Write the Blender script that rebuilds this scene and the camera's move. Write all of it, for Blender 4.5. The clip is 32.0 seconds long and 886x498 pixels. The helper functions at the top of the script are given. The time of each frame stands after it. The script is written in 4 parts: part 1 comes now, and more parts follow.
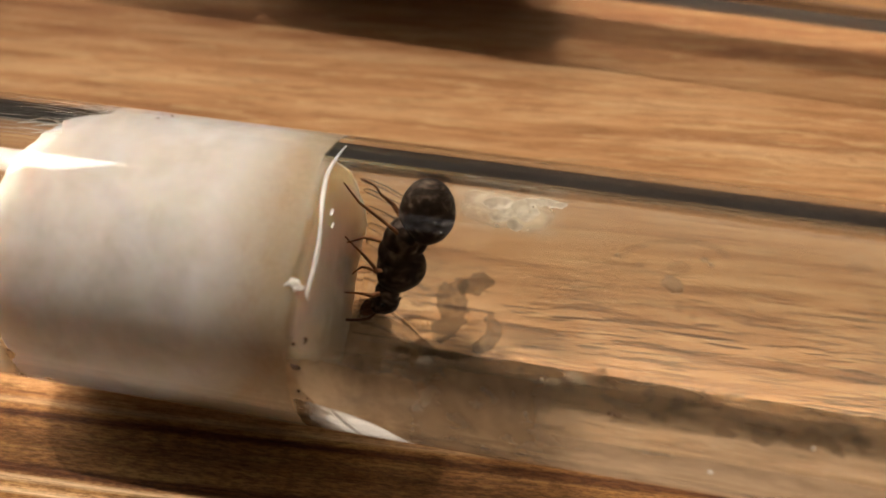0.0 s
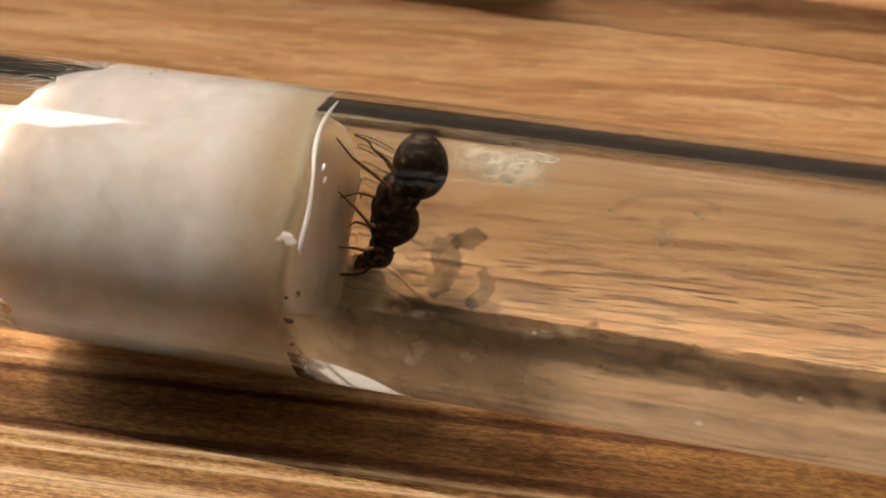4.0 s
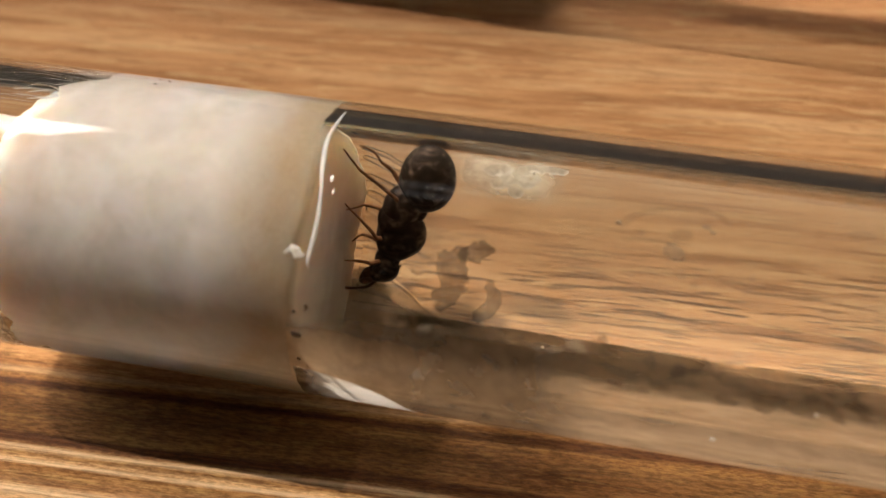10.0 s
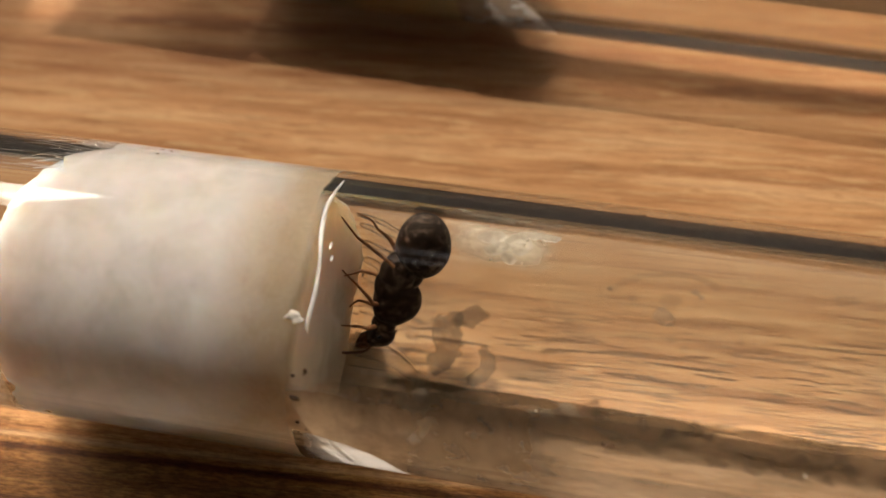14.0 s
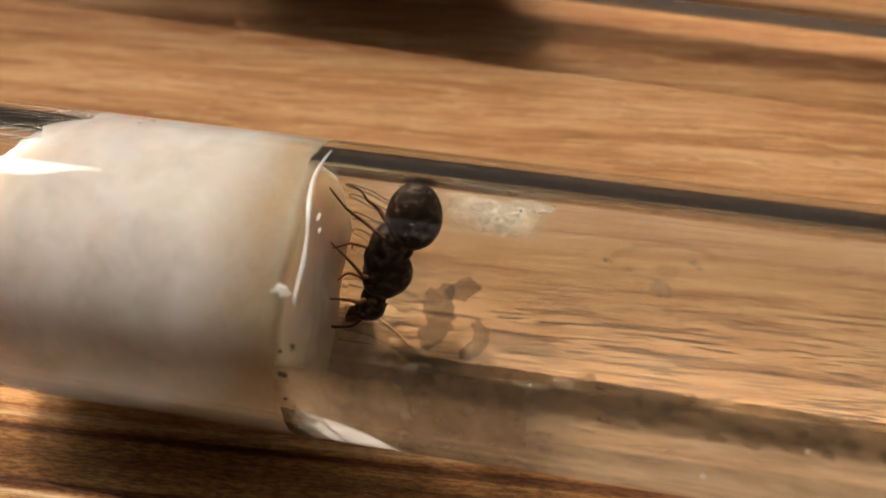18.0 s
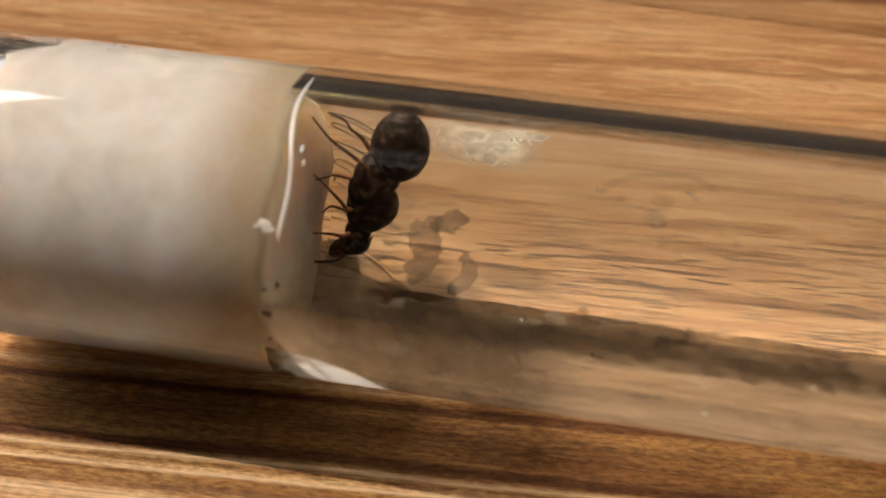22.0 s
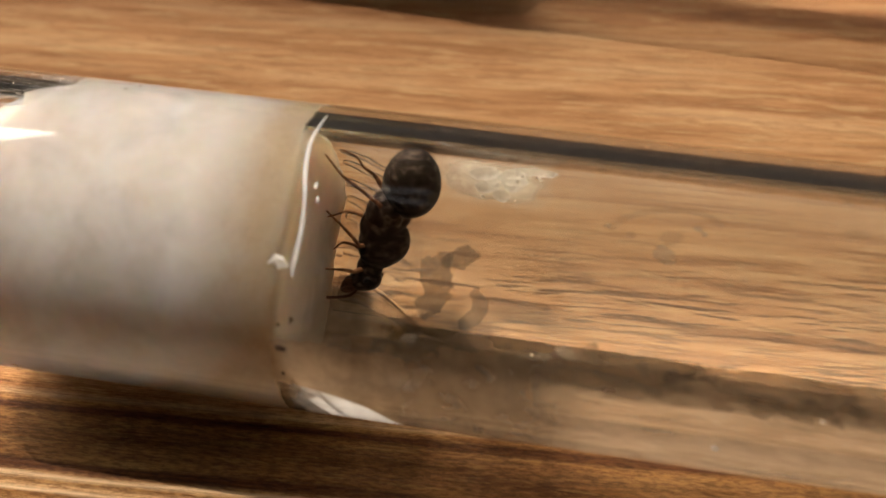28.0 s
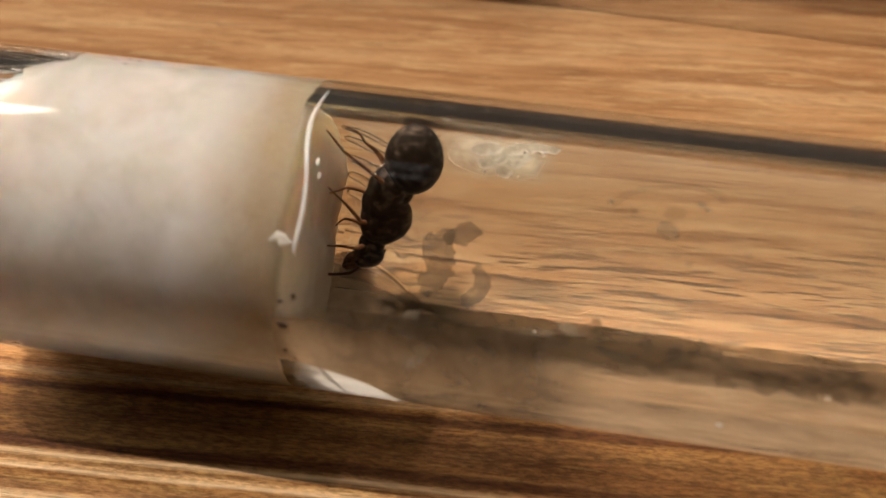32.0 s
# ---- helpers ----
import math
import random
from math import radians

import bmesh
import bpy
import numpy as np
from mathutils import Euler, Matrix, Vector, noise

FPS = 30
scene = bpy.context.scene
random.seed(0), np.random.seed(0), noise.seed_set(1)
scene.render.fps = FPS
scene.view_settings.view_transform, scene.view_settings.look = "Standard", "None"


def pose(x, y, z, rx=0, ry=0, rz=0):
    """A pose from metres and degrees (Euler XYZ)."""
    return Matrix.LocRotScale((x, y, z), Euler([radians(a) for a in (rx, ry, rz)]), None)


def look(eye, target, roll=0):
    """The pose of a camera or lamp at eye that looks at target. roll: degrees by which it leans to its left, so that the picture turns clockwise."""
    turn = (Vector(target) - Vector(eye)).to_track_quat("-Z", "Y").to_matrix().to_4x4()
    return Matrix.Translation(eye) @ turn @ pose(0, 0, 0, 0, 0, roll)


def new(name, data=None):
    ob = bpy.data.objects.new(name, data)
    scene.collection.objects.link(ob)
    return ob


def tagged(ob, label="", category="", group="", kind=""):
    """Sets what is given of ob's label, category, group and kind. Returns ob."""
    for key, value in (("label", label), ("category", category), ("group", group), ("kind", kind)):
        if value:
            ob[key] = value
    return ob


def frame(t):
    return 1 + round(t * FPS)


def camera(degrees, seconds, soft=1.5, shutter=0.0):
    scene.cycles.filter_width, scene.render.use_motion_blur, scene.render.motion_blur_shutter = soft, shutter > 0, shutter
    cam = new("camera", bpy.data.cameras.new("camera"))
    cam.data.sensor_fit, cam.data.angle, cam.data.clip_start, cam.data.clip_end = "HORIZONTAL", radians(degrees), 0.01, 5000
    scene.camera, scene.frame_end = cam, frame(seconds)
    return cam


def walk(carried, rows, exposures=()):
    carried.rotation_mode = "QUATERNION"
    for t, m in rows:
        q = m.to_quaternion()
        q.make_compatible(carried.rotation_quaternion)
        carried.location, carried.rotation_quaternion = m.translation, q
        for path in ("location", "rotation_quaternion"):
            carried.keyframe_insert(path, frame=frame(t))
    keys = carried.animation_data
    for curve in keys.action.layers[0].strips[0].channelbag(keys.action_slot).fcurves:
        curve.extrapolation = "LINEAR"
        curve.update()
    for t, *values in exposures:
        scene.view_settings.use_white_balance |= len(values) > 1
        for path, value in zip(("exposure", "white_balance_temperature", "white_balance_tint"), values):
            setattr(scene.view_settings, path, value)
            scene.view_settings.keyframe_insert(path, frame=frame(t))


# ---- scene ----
cam = camera(38, 32.0)
# path
PATH = [
    (0, pose(0.01782, -0.03757, 0.06498, 36.758, 4.031, 12.850)),
    (0.5, pose(0.01817, -0.03765, 0.06510, 36.917, 4.252, 13.001)),
    (1, pose(0.01836, -0.03774, 0.06504, 37.167, 4.365, 13.040)),
    (1.5, pose(0.01845, -0.03778, 0.06523, 37.480, 4.376, 12.978)),
    (2, pose(0.01840, -0.03754, 0.06490, 37.479, 4.291, 12.997)),
    (2.5, pose(0.01846, -0.03766, 0.06497, 36.965, 4.345, 12.937)),
    (3, pose(0.01815, -0.03700, 0.06412, 35.907, 4.252, 12.892)),
    (3.5, pose(0.01824, -0.03694, 0.06369, 34.886, 4.347, 12.953)),
    (5.5, pose(0.02033, -0.04301, 0.07248, 36.324, 4.337, 12.809)),
    (6, pose(0.01816, -0.03802, 0.06583, 36.829, 3.713, 12.793)),
    (6.5, pose(0.01814, -0.03818, 0.06608, 37.360, 3.597, 12.627)),
    (7, pose(0.01801, -0.03821, 0.06589, 37.935, 3.476, 12.516)),
    (7.5, pose(0.01799, -0.03869, 0.06656, 38.643, 3.356, 12.386)),
    (8, pose(0.01800, -0.03888, 0.06676, 39.025, 3.329, 12.284)),
    (8.5, pose(0.01776, -0.03805, 0.06568, 38.268, 3.373, 12.351)),
    (9, pose(0.01752, -0.03816, 0.06524, 36.841, 3.528, 12.532)),
    (9.5, pose(0.01754, -0.03867, 0.06592, 36.022, 3.569, 12.599)),
    (10, pose(0.01737, -0.03765, 0.06445, 35.549, 3.765, 12.668)),
    (10.5, pose(0.01744, -0.03766, 0.06455, 35.370, 3.824, 12.726)),
    (11, pose(0.01760, -0.03813, 0.06522, 36.105, 3.812, 12.705)),
    (11.5, pose(0.01748, -0.03844, 0.06551, 37.124, 3.651, 12.566)),
    (12, pose(0.01753, -0.03859, 0.06558, 37.887, 3.633, 12.559)),
    (12.5, pose(0.01755, -0.03870, 0.06576, 38.379, 3.565, 12.527)),
    (13, pose(0.01734, -0.03893, 0.06603, 38.664, 3.401, 12.315)),
    (13.5, pose(0.01731, -0.03875, 0.06594, 38.653, 3.344, 12.349)),
    (14, pose(0.01730, -0.03868, 0.06577, 38.469, 3.405, 12.293)),
    (14.5, pose(0.01724, -0.03853, 0.06523, 38.350, 3.430, 12.238)),
    (15, pose(0.01736, -0.03875, 0.06551, 37.851, 3.374, 12.236)),
    (15.5, pose(0.01741, -0.03780, 0.06446, 37.387, 3.286, 12.068)),
    (17.5, pose(0.01720, -0.03821, 0.06519, 37.314, 3.221, 11.997)),
    (18, pose(0.01693, -0.03756, 0.06423, 37.179, 3.259, 11.804)),
    (18.5, pose(0.01568, -0.03730, 0.06409, 36.884, 2.826, 11.283)),
    (19, pose(0.01517, -0.03649, 0.06331, 36.834, 2.534, 10.697)),
    (19.5, pose(0.01509, -0.03636, 0.06324, 36.665, 2.092, 10.208)),
    (20, pose(0.01500, -0.03624, 0.06297, 36.354, 1.917, 10.082)),
    (20.5, pose(0.01506, -0.03642, 0.06311, 35.857, 1.991, 10.110)),
    (21, pose(0.01495, -0.03573, 0.06204, 34.828, 2.071, 10.199)),
    (21.5, pose(0.01495, -0.03553, 0.06176, 33.895, 2.128, 10.236)),
    (22, pose(0.01521, -0.03584, 0.06238, 33.672, 2.251, 10.500)),
    (22.5, pose(0.01492, -0.03649, 0.06317, 34.375, 2.197, 10.361)),
    (23, pose(0.01490, -0.03652, 0.06312, 35.259, 2.259, 10.487)),
    (23.5, pose(0.01491, -0.03668, 0.06320, 35.384, 2.454, 10.625)),
    (24, pose(0.01487, -0.03664, 0.06323, 35.304, 2.441, 10.652)),
    (24.5, pose(0.01481, -0.03630, 0.06275, 35.104, 2.449, 10.594)),
    (25, pose(0.01483, -0.03601, 0.06245, 34.801, 2.401, 10.534)),
    (25.5, pose(0.01485, -0.03629, 0.06290, 35.041, 2.303, 10.473)),
    (27.5, pose(0.01497, -0.03641, 0.06309, 35.610, 2.400, 10.507)),
    (28, pose(0.01497, -0.03639, 0.06294, 35.349, 2.439, 10.567)),
    (28.5, pose(0.01487, -0.03625, 0.06259, 34.851, 2.457, 10.612)),
    (29, pose(0.01473, -0.03617, 0.06258, 34.297, 2.424, 10.580)),
    (29.5, pose(0.01476, -0.03613, 0.06248, 34.208, 2.476, 10.596)),
    (30, pose(0.01479, -0.03640, 0.06285, 34.408, 2.488, 10.602)),
    (30.5, pose(0.01483, -0.03631, 0.06269, 34.509, 2.558, 10.665)),
    (31, pose(0.01483, -0.03633, 0.06270, 34.390, 2.578, 10.743)),
    (31.5, pose(0.01484, -0.03638, 0.06267, 34.342, 2.610, 10.717)),
    (32, pose(0.01478, -0.03621, 0.06264, 34.296, 2.483, 10.488)),
]
# end path
walk(cam, PATH)

cam.data.dof.use_dof = True
cam.data.dof.focus_distance = 0.0715
cam.data.dof.aperture_fstop = 39

# ---- light ----
MM = 0.001
world = bpy.data.worlds.new("world")
scene.world = world
world.use_nodes = True
wn = world.node_tree.nodes
sky = wn.new("ShaderNodeTexSky")
sky.sky_type = "NISHITA"
sky.sun_disc = False
sky.sun_elevation = radians(66)
sky.sun_rotation = radians(-35)
world.node_tree.links.new(sky.outputs[0], wn["Background"].inputs[0])
wn["Background"].inputs[1].default_value = 0.05

lamp = bpy.data.lights.new("skylight_glow", "AREA")
lamp.shape = "RECTANGLE"
lamp.size, lamp.size_y = 0.40, 0.38
lamp.energy = 9.8
lamp.color = (1.0, 0.86, 0.72)
lamp_ob = new("skylight_glow", lamp)
lamp_ob.matrix_world = pose(-0.865, 0.648, 1.15)
sun = bpy.data.lights.new("sun", "SUN")
sun.energy = 2.45
sun.angle = radians(0.6)
sun.color = (1.0, 0.847, 0.70)
sun_ob = new("sun", sun)
sun_ob.matrix_world = look((-0.21, 0.405, 1.0), (0, 0, 0))
scene.view_settings.exposure = 0.0


# ---- materials ----
def mat(name):
    m = bpy.data.materials.new(name)
    m.use_nodes = True
    return m, m.node_tree.nodes, m.node_tree.links, m.node_tree.nodes["Principled BSDF"]


def ramp(nodes, stops):
    r = nodes.new("ShaderNodeValToRGB")
    e = r.color_ramp.elements
    while len(e) < len(stops):
        e.new(0.5)
    for k, (p, c) in zip(e, stops):
        k.position = p
        k.color = (*c, 1) if len(c) == 3 else c
    return r


def coords(nodes, links, scale, rot=(0, 0, 0), kind="Object"):
    tc = nodes.new("ShaderNodeTexCoord")
    mp = nodes.new("ShaderNodeMapping")
    mp.inputs["Scale"].default_value = scale
    mp.inputs["Rotation"].default_value = rot
    links.new(tc.outputs[kind], mp.inputs[0])
    return mp


def noise_tex(nodes, links, src, scale, detail=4, rough=0.55, dist=0.0):
    n = nodes.new("ShaderNodeTexNoise")
    n.inputs["Scale"].default_value = scale
    n.inputs["Detail"].default_value = detail
    n.inputs["Roughness"].default_value = rough
    n.inputs["Distortion"].default_value = dist
    links.new(src, n.inputs["Vector"])
    return n


def mixc(nodes, links, blend, fac, a, b):
    m = nodes.new("ShaderNodeMix")
    m.data_type, m.blend_type = "RGBA", blend
    if isinstance(fac, (int, float)):
        m.inputs[0].default_value = fac
    else:
        links.new(fac, m.inputs[0])
    for i, v in ((6, a), (7, b)):
        if isinstance(v, tuple):
            m.inputs[i].default_value = (*v, 1)
        else:
            links.new(v, m.inputs[i])
    return m.outputs[2]


def bump(nodes, links, bsdf, height, strength, dist):
    b = nodes.new("ShaderNodeBump")
    b.inputs["Strength"].default_value = strength
    b.inputs["Distance"].default_value = dist
    links.new(height, b.inputs["Height"])
    links.new(b.outputs[0], bsdf.inputs["Normal"])
    return b


# growth lines; the plug's shadow is painted in from -9 to -6.4
GROWTH_SHADE = [(-15.9, (1, 1, 1)), (-12.5, (1, 0.97, 0.88)), (-12.2, (0.66, 0.57, 0.38)), (-11.3, (0.62, 0.52, 0.34)), (-11.1, (1, 0.97, 0.88)), (-10.7, (1, 0.97, 0.88)), (-10.5, (0.58, 0.48, 0.30)), (-10.1, (0.8, 0.76, 0.68)),
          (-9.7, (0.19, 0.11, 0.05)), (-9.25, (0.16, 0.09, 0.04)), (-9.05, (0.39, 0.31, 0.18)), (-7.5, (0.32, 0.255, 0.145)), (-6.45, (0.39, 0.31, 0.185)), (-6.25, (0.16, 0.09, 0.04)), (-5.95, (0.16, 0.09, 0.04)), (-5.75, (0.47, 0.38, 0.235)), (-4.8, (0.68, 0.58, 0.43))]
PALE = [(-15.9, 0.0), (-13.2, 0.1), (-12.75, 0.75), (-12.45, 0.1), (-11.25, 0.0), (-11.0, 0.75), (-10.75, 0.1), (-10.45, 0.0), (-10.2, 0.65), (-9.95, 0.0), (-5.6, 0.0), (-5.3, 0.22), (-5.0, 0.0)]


def wood_material():
    m, n, l, b = mat("oak_veneer")
    grain = radians(-3.3)
    def layer(sx, sy, detail, rough=0.6, dist=0.0):
        mp = n.new("ShaderNodeMapping")
        mp.inputs["Scale"].default_value = (sx, sy, sy)
        l.new(base.outputs[0], mp.inputs[0])
        return noise_tex(n, l, mp.outputs[0], 1.0, detail, rough, dist)
    base = coords(n, l, (1000, 1000, 1000), (0, 0, grain))
    sep = n.new("ShaderNodeSeparateXYZ"); l.new(base.outputs[0], sep.inputs[0])
    wide = layer(0.012, 0.16, 3, 0.5)
    band = layer(0.04, 0.62, 4, 0.55, 0.3)
    streak = layer(0.11, 1.6, 4, 0.58, 0.3)
    fine = layer(0.12, 8.0, 4, 0.7)
    fleck = layer(0.20, 2.0, 3, 0.6, 0.3)

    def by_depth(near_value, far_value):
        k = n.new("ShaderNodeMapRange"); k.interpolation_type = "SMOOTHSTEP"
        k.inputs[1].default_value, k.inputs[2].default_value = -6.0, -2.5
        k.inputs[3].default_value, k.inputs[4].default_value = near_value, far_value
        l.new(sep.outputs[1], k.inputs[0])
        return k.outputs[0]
    sand = layer(1.3, 4.8, 3, 0.7)
    c_band = ramp(n, [(0.34, (0.54, 0.308, 0.165)), (0.45, (0.73, 0.455, 0.256)), (0.54, (0.83, 0.56, 0.345)), (0.66, (0.90, 0.665, 0.455))])
    l.new(band.outputs[0], c_band.inputs[0])
    c_streak = ramp(n, [(0.33, (0.22, 0.12, 0.06)), (0.42, (0.60, 0.47, 0.37)), (0.48, (0.95, 0.92, 0.9)), (0.60, (1.0, 1.0, 1.0))])
    l.new(streak.outputs[0], c_streak.inputs[0])
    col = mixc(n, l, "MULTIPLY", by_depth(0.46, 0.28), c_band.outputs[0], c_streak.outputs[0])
    c_wide = ramp(n, [(0.30, (0.62, 0.52, 0.45)), (0.6, (1, 1, 1))])
    l.new(wide.outputs[0], c_wide.inputs[0])
    col = mixc(n, l, "MULTIPLY", 0.45, col, c_wide.outputs[0])
    f_fleck = ramp(n, [(0.555, (0, 0, 0)), (0.61, (1, 1, 1))])
    l.new(fleck.outputs[0], f_fleck.inputs[0])
    fk = n.new("ShaderNodeMath"); fk.operation = "MULTIPLY"; fk.inputs[1].default_value = 0.46
    l.new(f_fleck.outputs[0], fk.inputs[0])
    col = mixc(n, l, "MIX", fk.outputs[0], col, (0.95, 0.77, 0.52))
    dash = layer(0.20, 2.7, 4, 0.65, 0.5)
    f_dash = ramp(n, [(0.53, (0, 0, 0)), (0.565, (0.95, 0.95, 0.95))])
    l.new(dash.outputs[0], f_dash.inputs[0])
    some = layer(0.03, 0.30, 2, 0.5)
    rows = ramp(n, [(0.40, (0.6, 0.6, 0.6)), (0.52, (1, 1, 1))])
    l.new(some.outputs[0], rows.inputs[0])
    dk = n.new("ShaderNodeMath"); dk.operation = "MULTIPLY"
    zone = n.new("ShaderNodeMapRange"); zone.interpolation_type = "SMOOTHSTEP"
    zone.inputs[1].default_value, zone.inputs[2].default_value = 4.0, 11.0
    zone.inputs[3].default_value, zone.inputs[4].default_value = 1.0, 0.2
    l.new(sep.outputs[1], zone.inputs[0])
    zr = n.new("ShaderNodeMath"); zr.operation = "MULTIPLY"
    zn = n.new("ShaderNodeMath"); zn.operation = "MULTIPLY"
    l.new(zone.outputs[0], zn.inputs[0]); l.new(by_depth(0.3, 1.0), zn.inputs[1])
    l.new(rows.outputs[0], zr.inputs[0]); l.new(zn.outputs[0], zr.inputs[1])
    l.new(f_dash.outputs[0], dk.inputs[0]); l.new(zr.outputs[0], dk.inputs[1])
    col = mixc(n, l, "MIX", dk.outputs[0], col, (0.16, 0.075, 0.032))
    blot = layer(0.33, 1.5, 4, 0.6, 0.4)
    f_blot = ramp(n, [(0.57, (0, 0, 0)), (0.66, (0.5, 0.5, 0.5))])
    l.new(blot.outputs[0], f_blot.inputs[0])
    col = mixc(n, l, "MIX", f_blot.outputs[0], col, (0.50, 0.29, 0.15))
    c_fine = ramp(n, [(0.38, (0.42, 0.32, 0.25)), (0.5, (1, 1, 1))])
    l.new(fine.outputs[0], c_fine.inputs[0])
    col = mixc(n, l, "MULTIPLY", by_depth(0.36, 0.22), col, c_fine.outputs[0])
    c_sand = ramp(n, [(0.42, (0.42, 0.34, 0.22)), (0.55, (1.0, 1.0, 1.0))])
    l.new(sand.outputs[0], c_sand.inputs[0])
    # the near part of the board is more open-pored, and darkened for the cotton's shadow there
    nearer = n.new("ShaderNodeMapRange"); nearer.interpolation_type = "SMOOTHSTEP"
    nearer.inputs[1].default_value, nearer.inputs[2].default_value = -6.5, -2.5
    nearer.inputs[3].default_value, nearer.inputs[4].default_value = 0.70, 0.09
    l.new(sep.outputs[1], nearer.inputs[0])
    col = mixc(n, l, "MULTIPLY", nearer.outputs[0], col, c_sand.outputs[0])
    # sparkle of the glossy pores, painted as pale grains
    glint = ramp(n, [(0.58, (0, 0, 0)), (0.70, (0.6, 0.6, 0.6))])
    l.new(sand.outputs[0], glint.inputs[0])
    gk = n.new("ShaderNodeMath"); gk.operation = "MULTIPLY"
    l.new(glint.outputs[0], gk.inputs[0]); l.new(nearer.outputs[0], gk.inputs[1])
    col = mixc(n, l, "MIX", gk.outputs[0], col, (0.95, 0.74, 0.42))
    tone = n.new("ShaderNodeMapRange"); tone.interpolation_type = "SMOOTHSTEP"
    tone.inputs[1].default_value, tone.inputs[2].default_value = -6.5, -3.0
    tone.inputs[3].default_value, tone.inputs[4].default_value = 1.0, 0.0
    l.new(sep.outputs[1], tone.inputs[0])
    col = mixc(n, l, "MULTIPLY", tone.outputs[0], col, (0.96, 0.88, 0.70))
    # far part darkened for the shade of the tube lying behind
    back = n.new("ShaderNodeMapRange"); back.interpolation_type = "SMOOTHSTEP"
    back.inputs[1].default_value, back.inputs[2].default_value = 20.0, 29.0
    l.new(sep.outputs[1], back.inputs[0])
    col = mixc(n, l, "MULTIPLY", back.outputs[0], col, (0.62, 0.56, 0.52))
    # dark and pale growth lines of the board's near part, the plug's shadow painted between them
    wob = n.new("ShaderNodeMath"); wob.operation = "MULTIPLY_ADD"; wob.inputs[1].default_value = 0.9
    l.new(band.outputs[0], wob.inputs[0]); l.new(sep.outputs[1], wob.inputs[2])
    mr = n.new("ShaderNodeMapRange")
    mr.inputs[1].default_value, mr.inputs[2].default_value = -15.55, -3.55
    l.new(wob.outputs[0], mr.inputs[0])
    lines = ramp(n, [((y + 16.0) / 12.0, c) for y, c in GROWTH_SHADE])
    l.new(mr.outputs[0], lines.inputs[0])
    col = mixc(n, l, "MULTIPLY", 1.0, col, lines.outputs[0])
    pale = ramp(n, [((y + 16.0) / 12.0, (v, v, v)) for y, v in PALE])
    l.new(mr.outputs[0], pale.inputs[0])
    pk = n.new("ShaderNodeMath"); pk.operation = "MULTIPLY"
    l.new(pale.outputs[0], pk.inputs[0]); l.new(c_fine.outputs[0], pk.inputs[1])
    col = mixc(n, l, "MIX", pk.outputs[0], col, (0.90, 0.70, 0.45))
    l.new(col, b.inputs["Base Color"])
    h = n.new("ShaderNodeMath"); h.operation = "ADD"
    l.new(fine.outputs[0], h.inputs[0]); l.new(sand.outputs[0], h.inputs[1])
    groove = n.new("ShaderNodeMath"); groove.operation = "MULTIPLY_ADD"; groove.inputs[1].default_value = -1.2
    l.new(dk.outputs[0], groove.inputs[0]); l.new(h.outputs[0], groove.inputs[2])
    bump(n, l, b, groove.outputs[0], 0.6, 0.00012)
    rr = ramp(n, [(0.3, (0.65,) * 3), (0.7, (0.50,) * 3)])
    l.new(streak.outputs[0], rr.inputs[0]); l.new(rr.outputs[0], b.inputs["Roughness"])
    b.inputs["Specular IOR Level"].default_value = 0.22
    return m


def glass_material(name, ior=1.47, colour=(0.97, 0.985, 0.98), smear=0.0):
    m, n, l, b = mat(name)
    b.inputs["Base Color"].default_value = (*colour, 1)
    b.inputs["Transmission Weight"].default_value = 1.0
    b.inputs["IOR"].default_value = ior
    b.inputs["Roughness"].default_value = 0.0
    return m


def plain(name, colour, rough=0.5, spec=0.5, var=0.12, scale=400.0, bumpy=0.0, dist=0.0001, sss=0.0):
    m, n, l, b = mat(name)
    c = coords(n, l, (1, 1, 1))
    t = noise_tex(n, l, c.outputs[0], scale, 5)
    r = ramp(n, [(0.3, tuple(max(0, v * (1 - 2 * var)) for v in colour)), (0.7, tuple(min(1, v * (1 + var)) for v in colour))])
    l.new(t.outputs[0], r.inputs[0]); l.new(r.outputs[0], b.inputs["Base Color"])
    b.inputs["Roughness"].default_value = rough
    b.inputs["Specular IOR Level"].default_value = spec
    if bumpy:
        bump(n, l, b, t.outputs[0], bumpy, dist)
    if sss:
        b.inputs["Subsurface Weight"].default_value = sss
        b.inputs["Subsurface Radius"].default_value = (0.0012, 0.001, 0.0008)
        b.inputs["Subsurface Scale"].default_value = 1.0
    return m


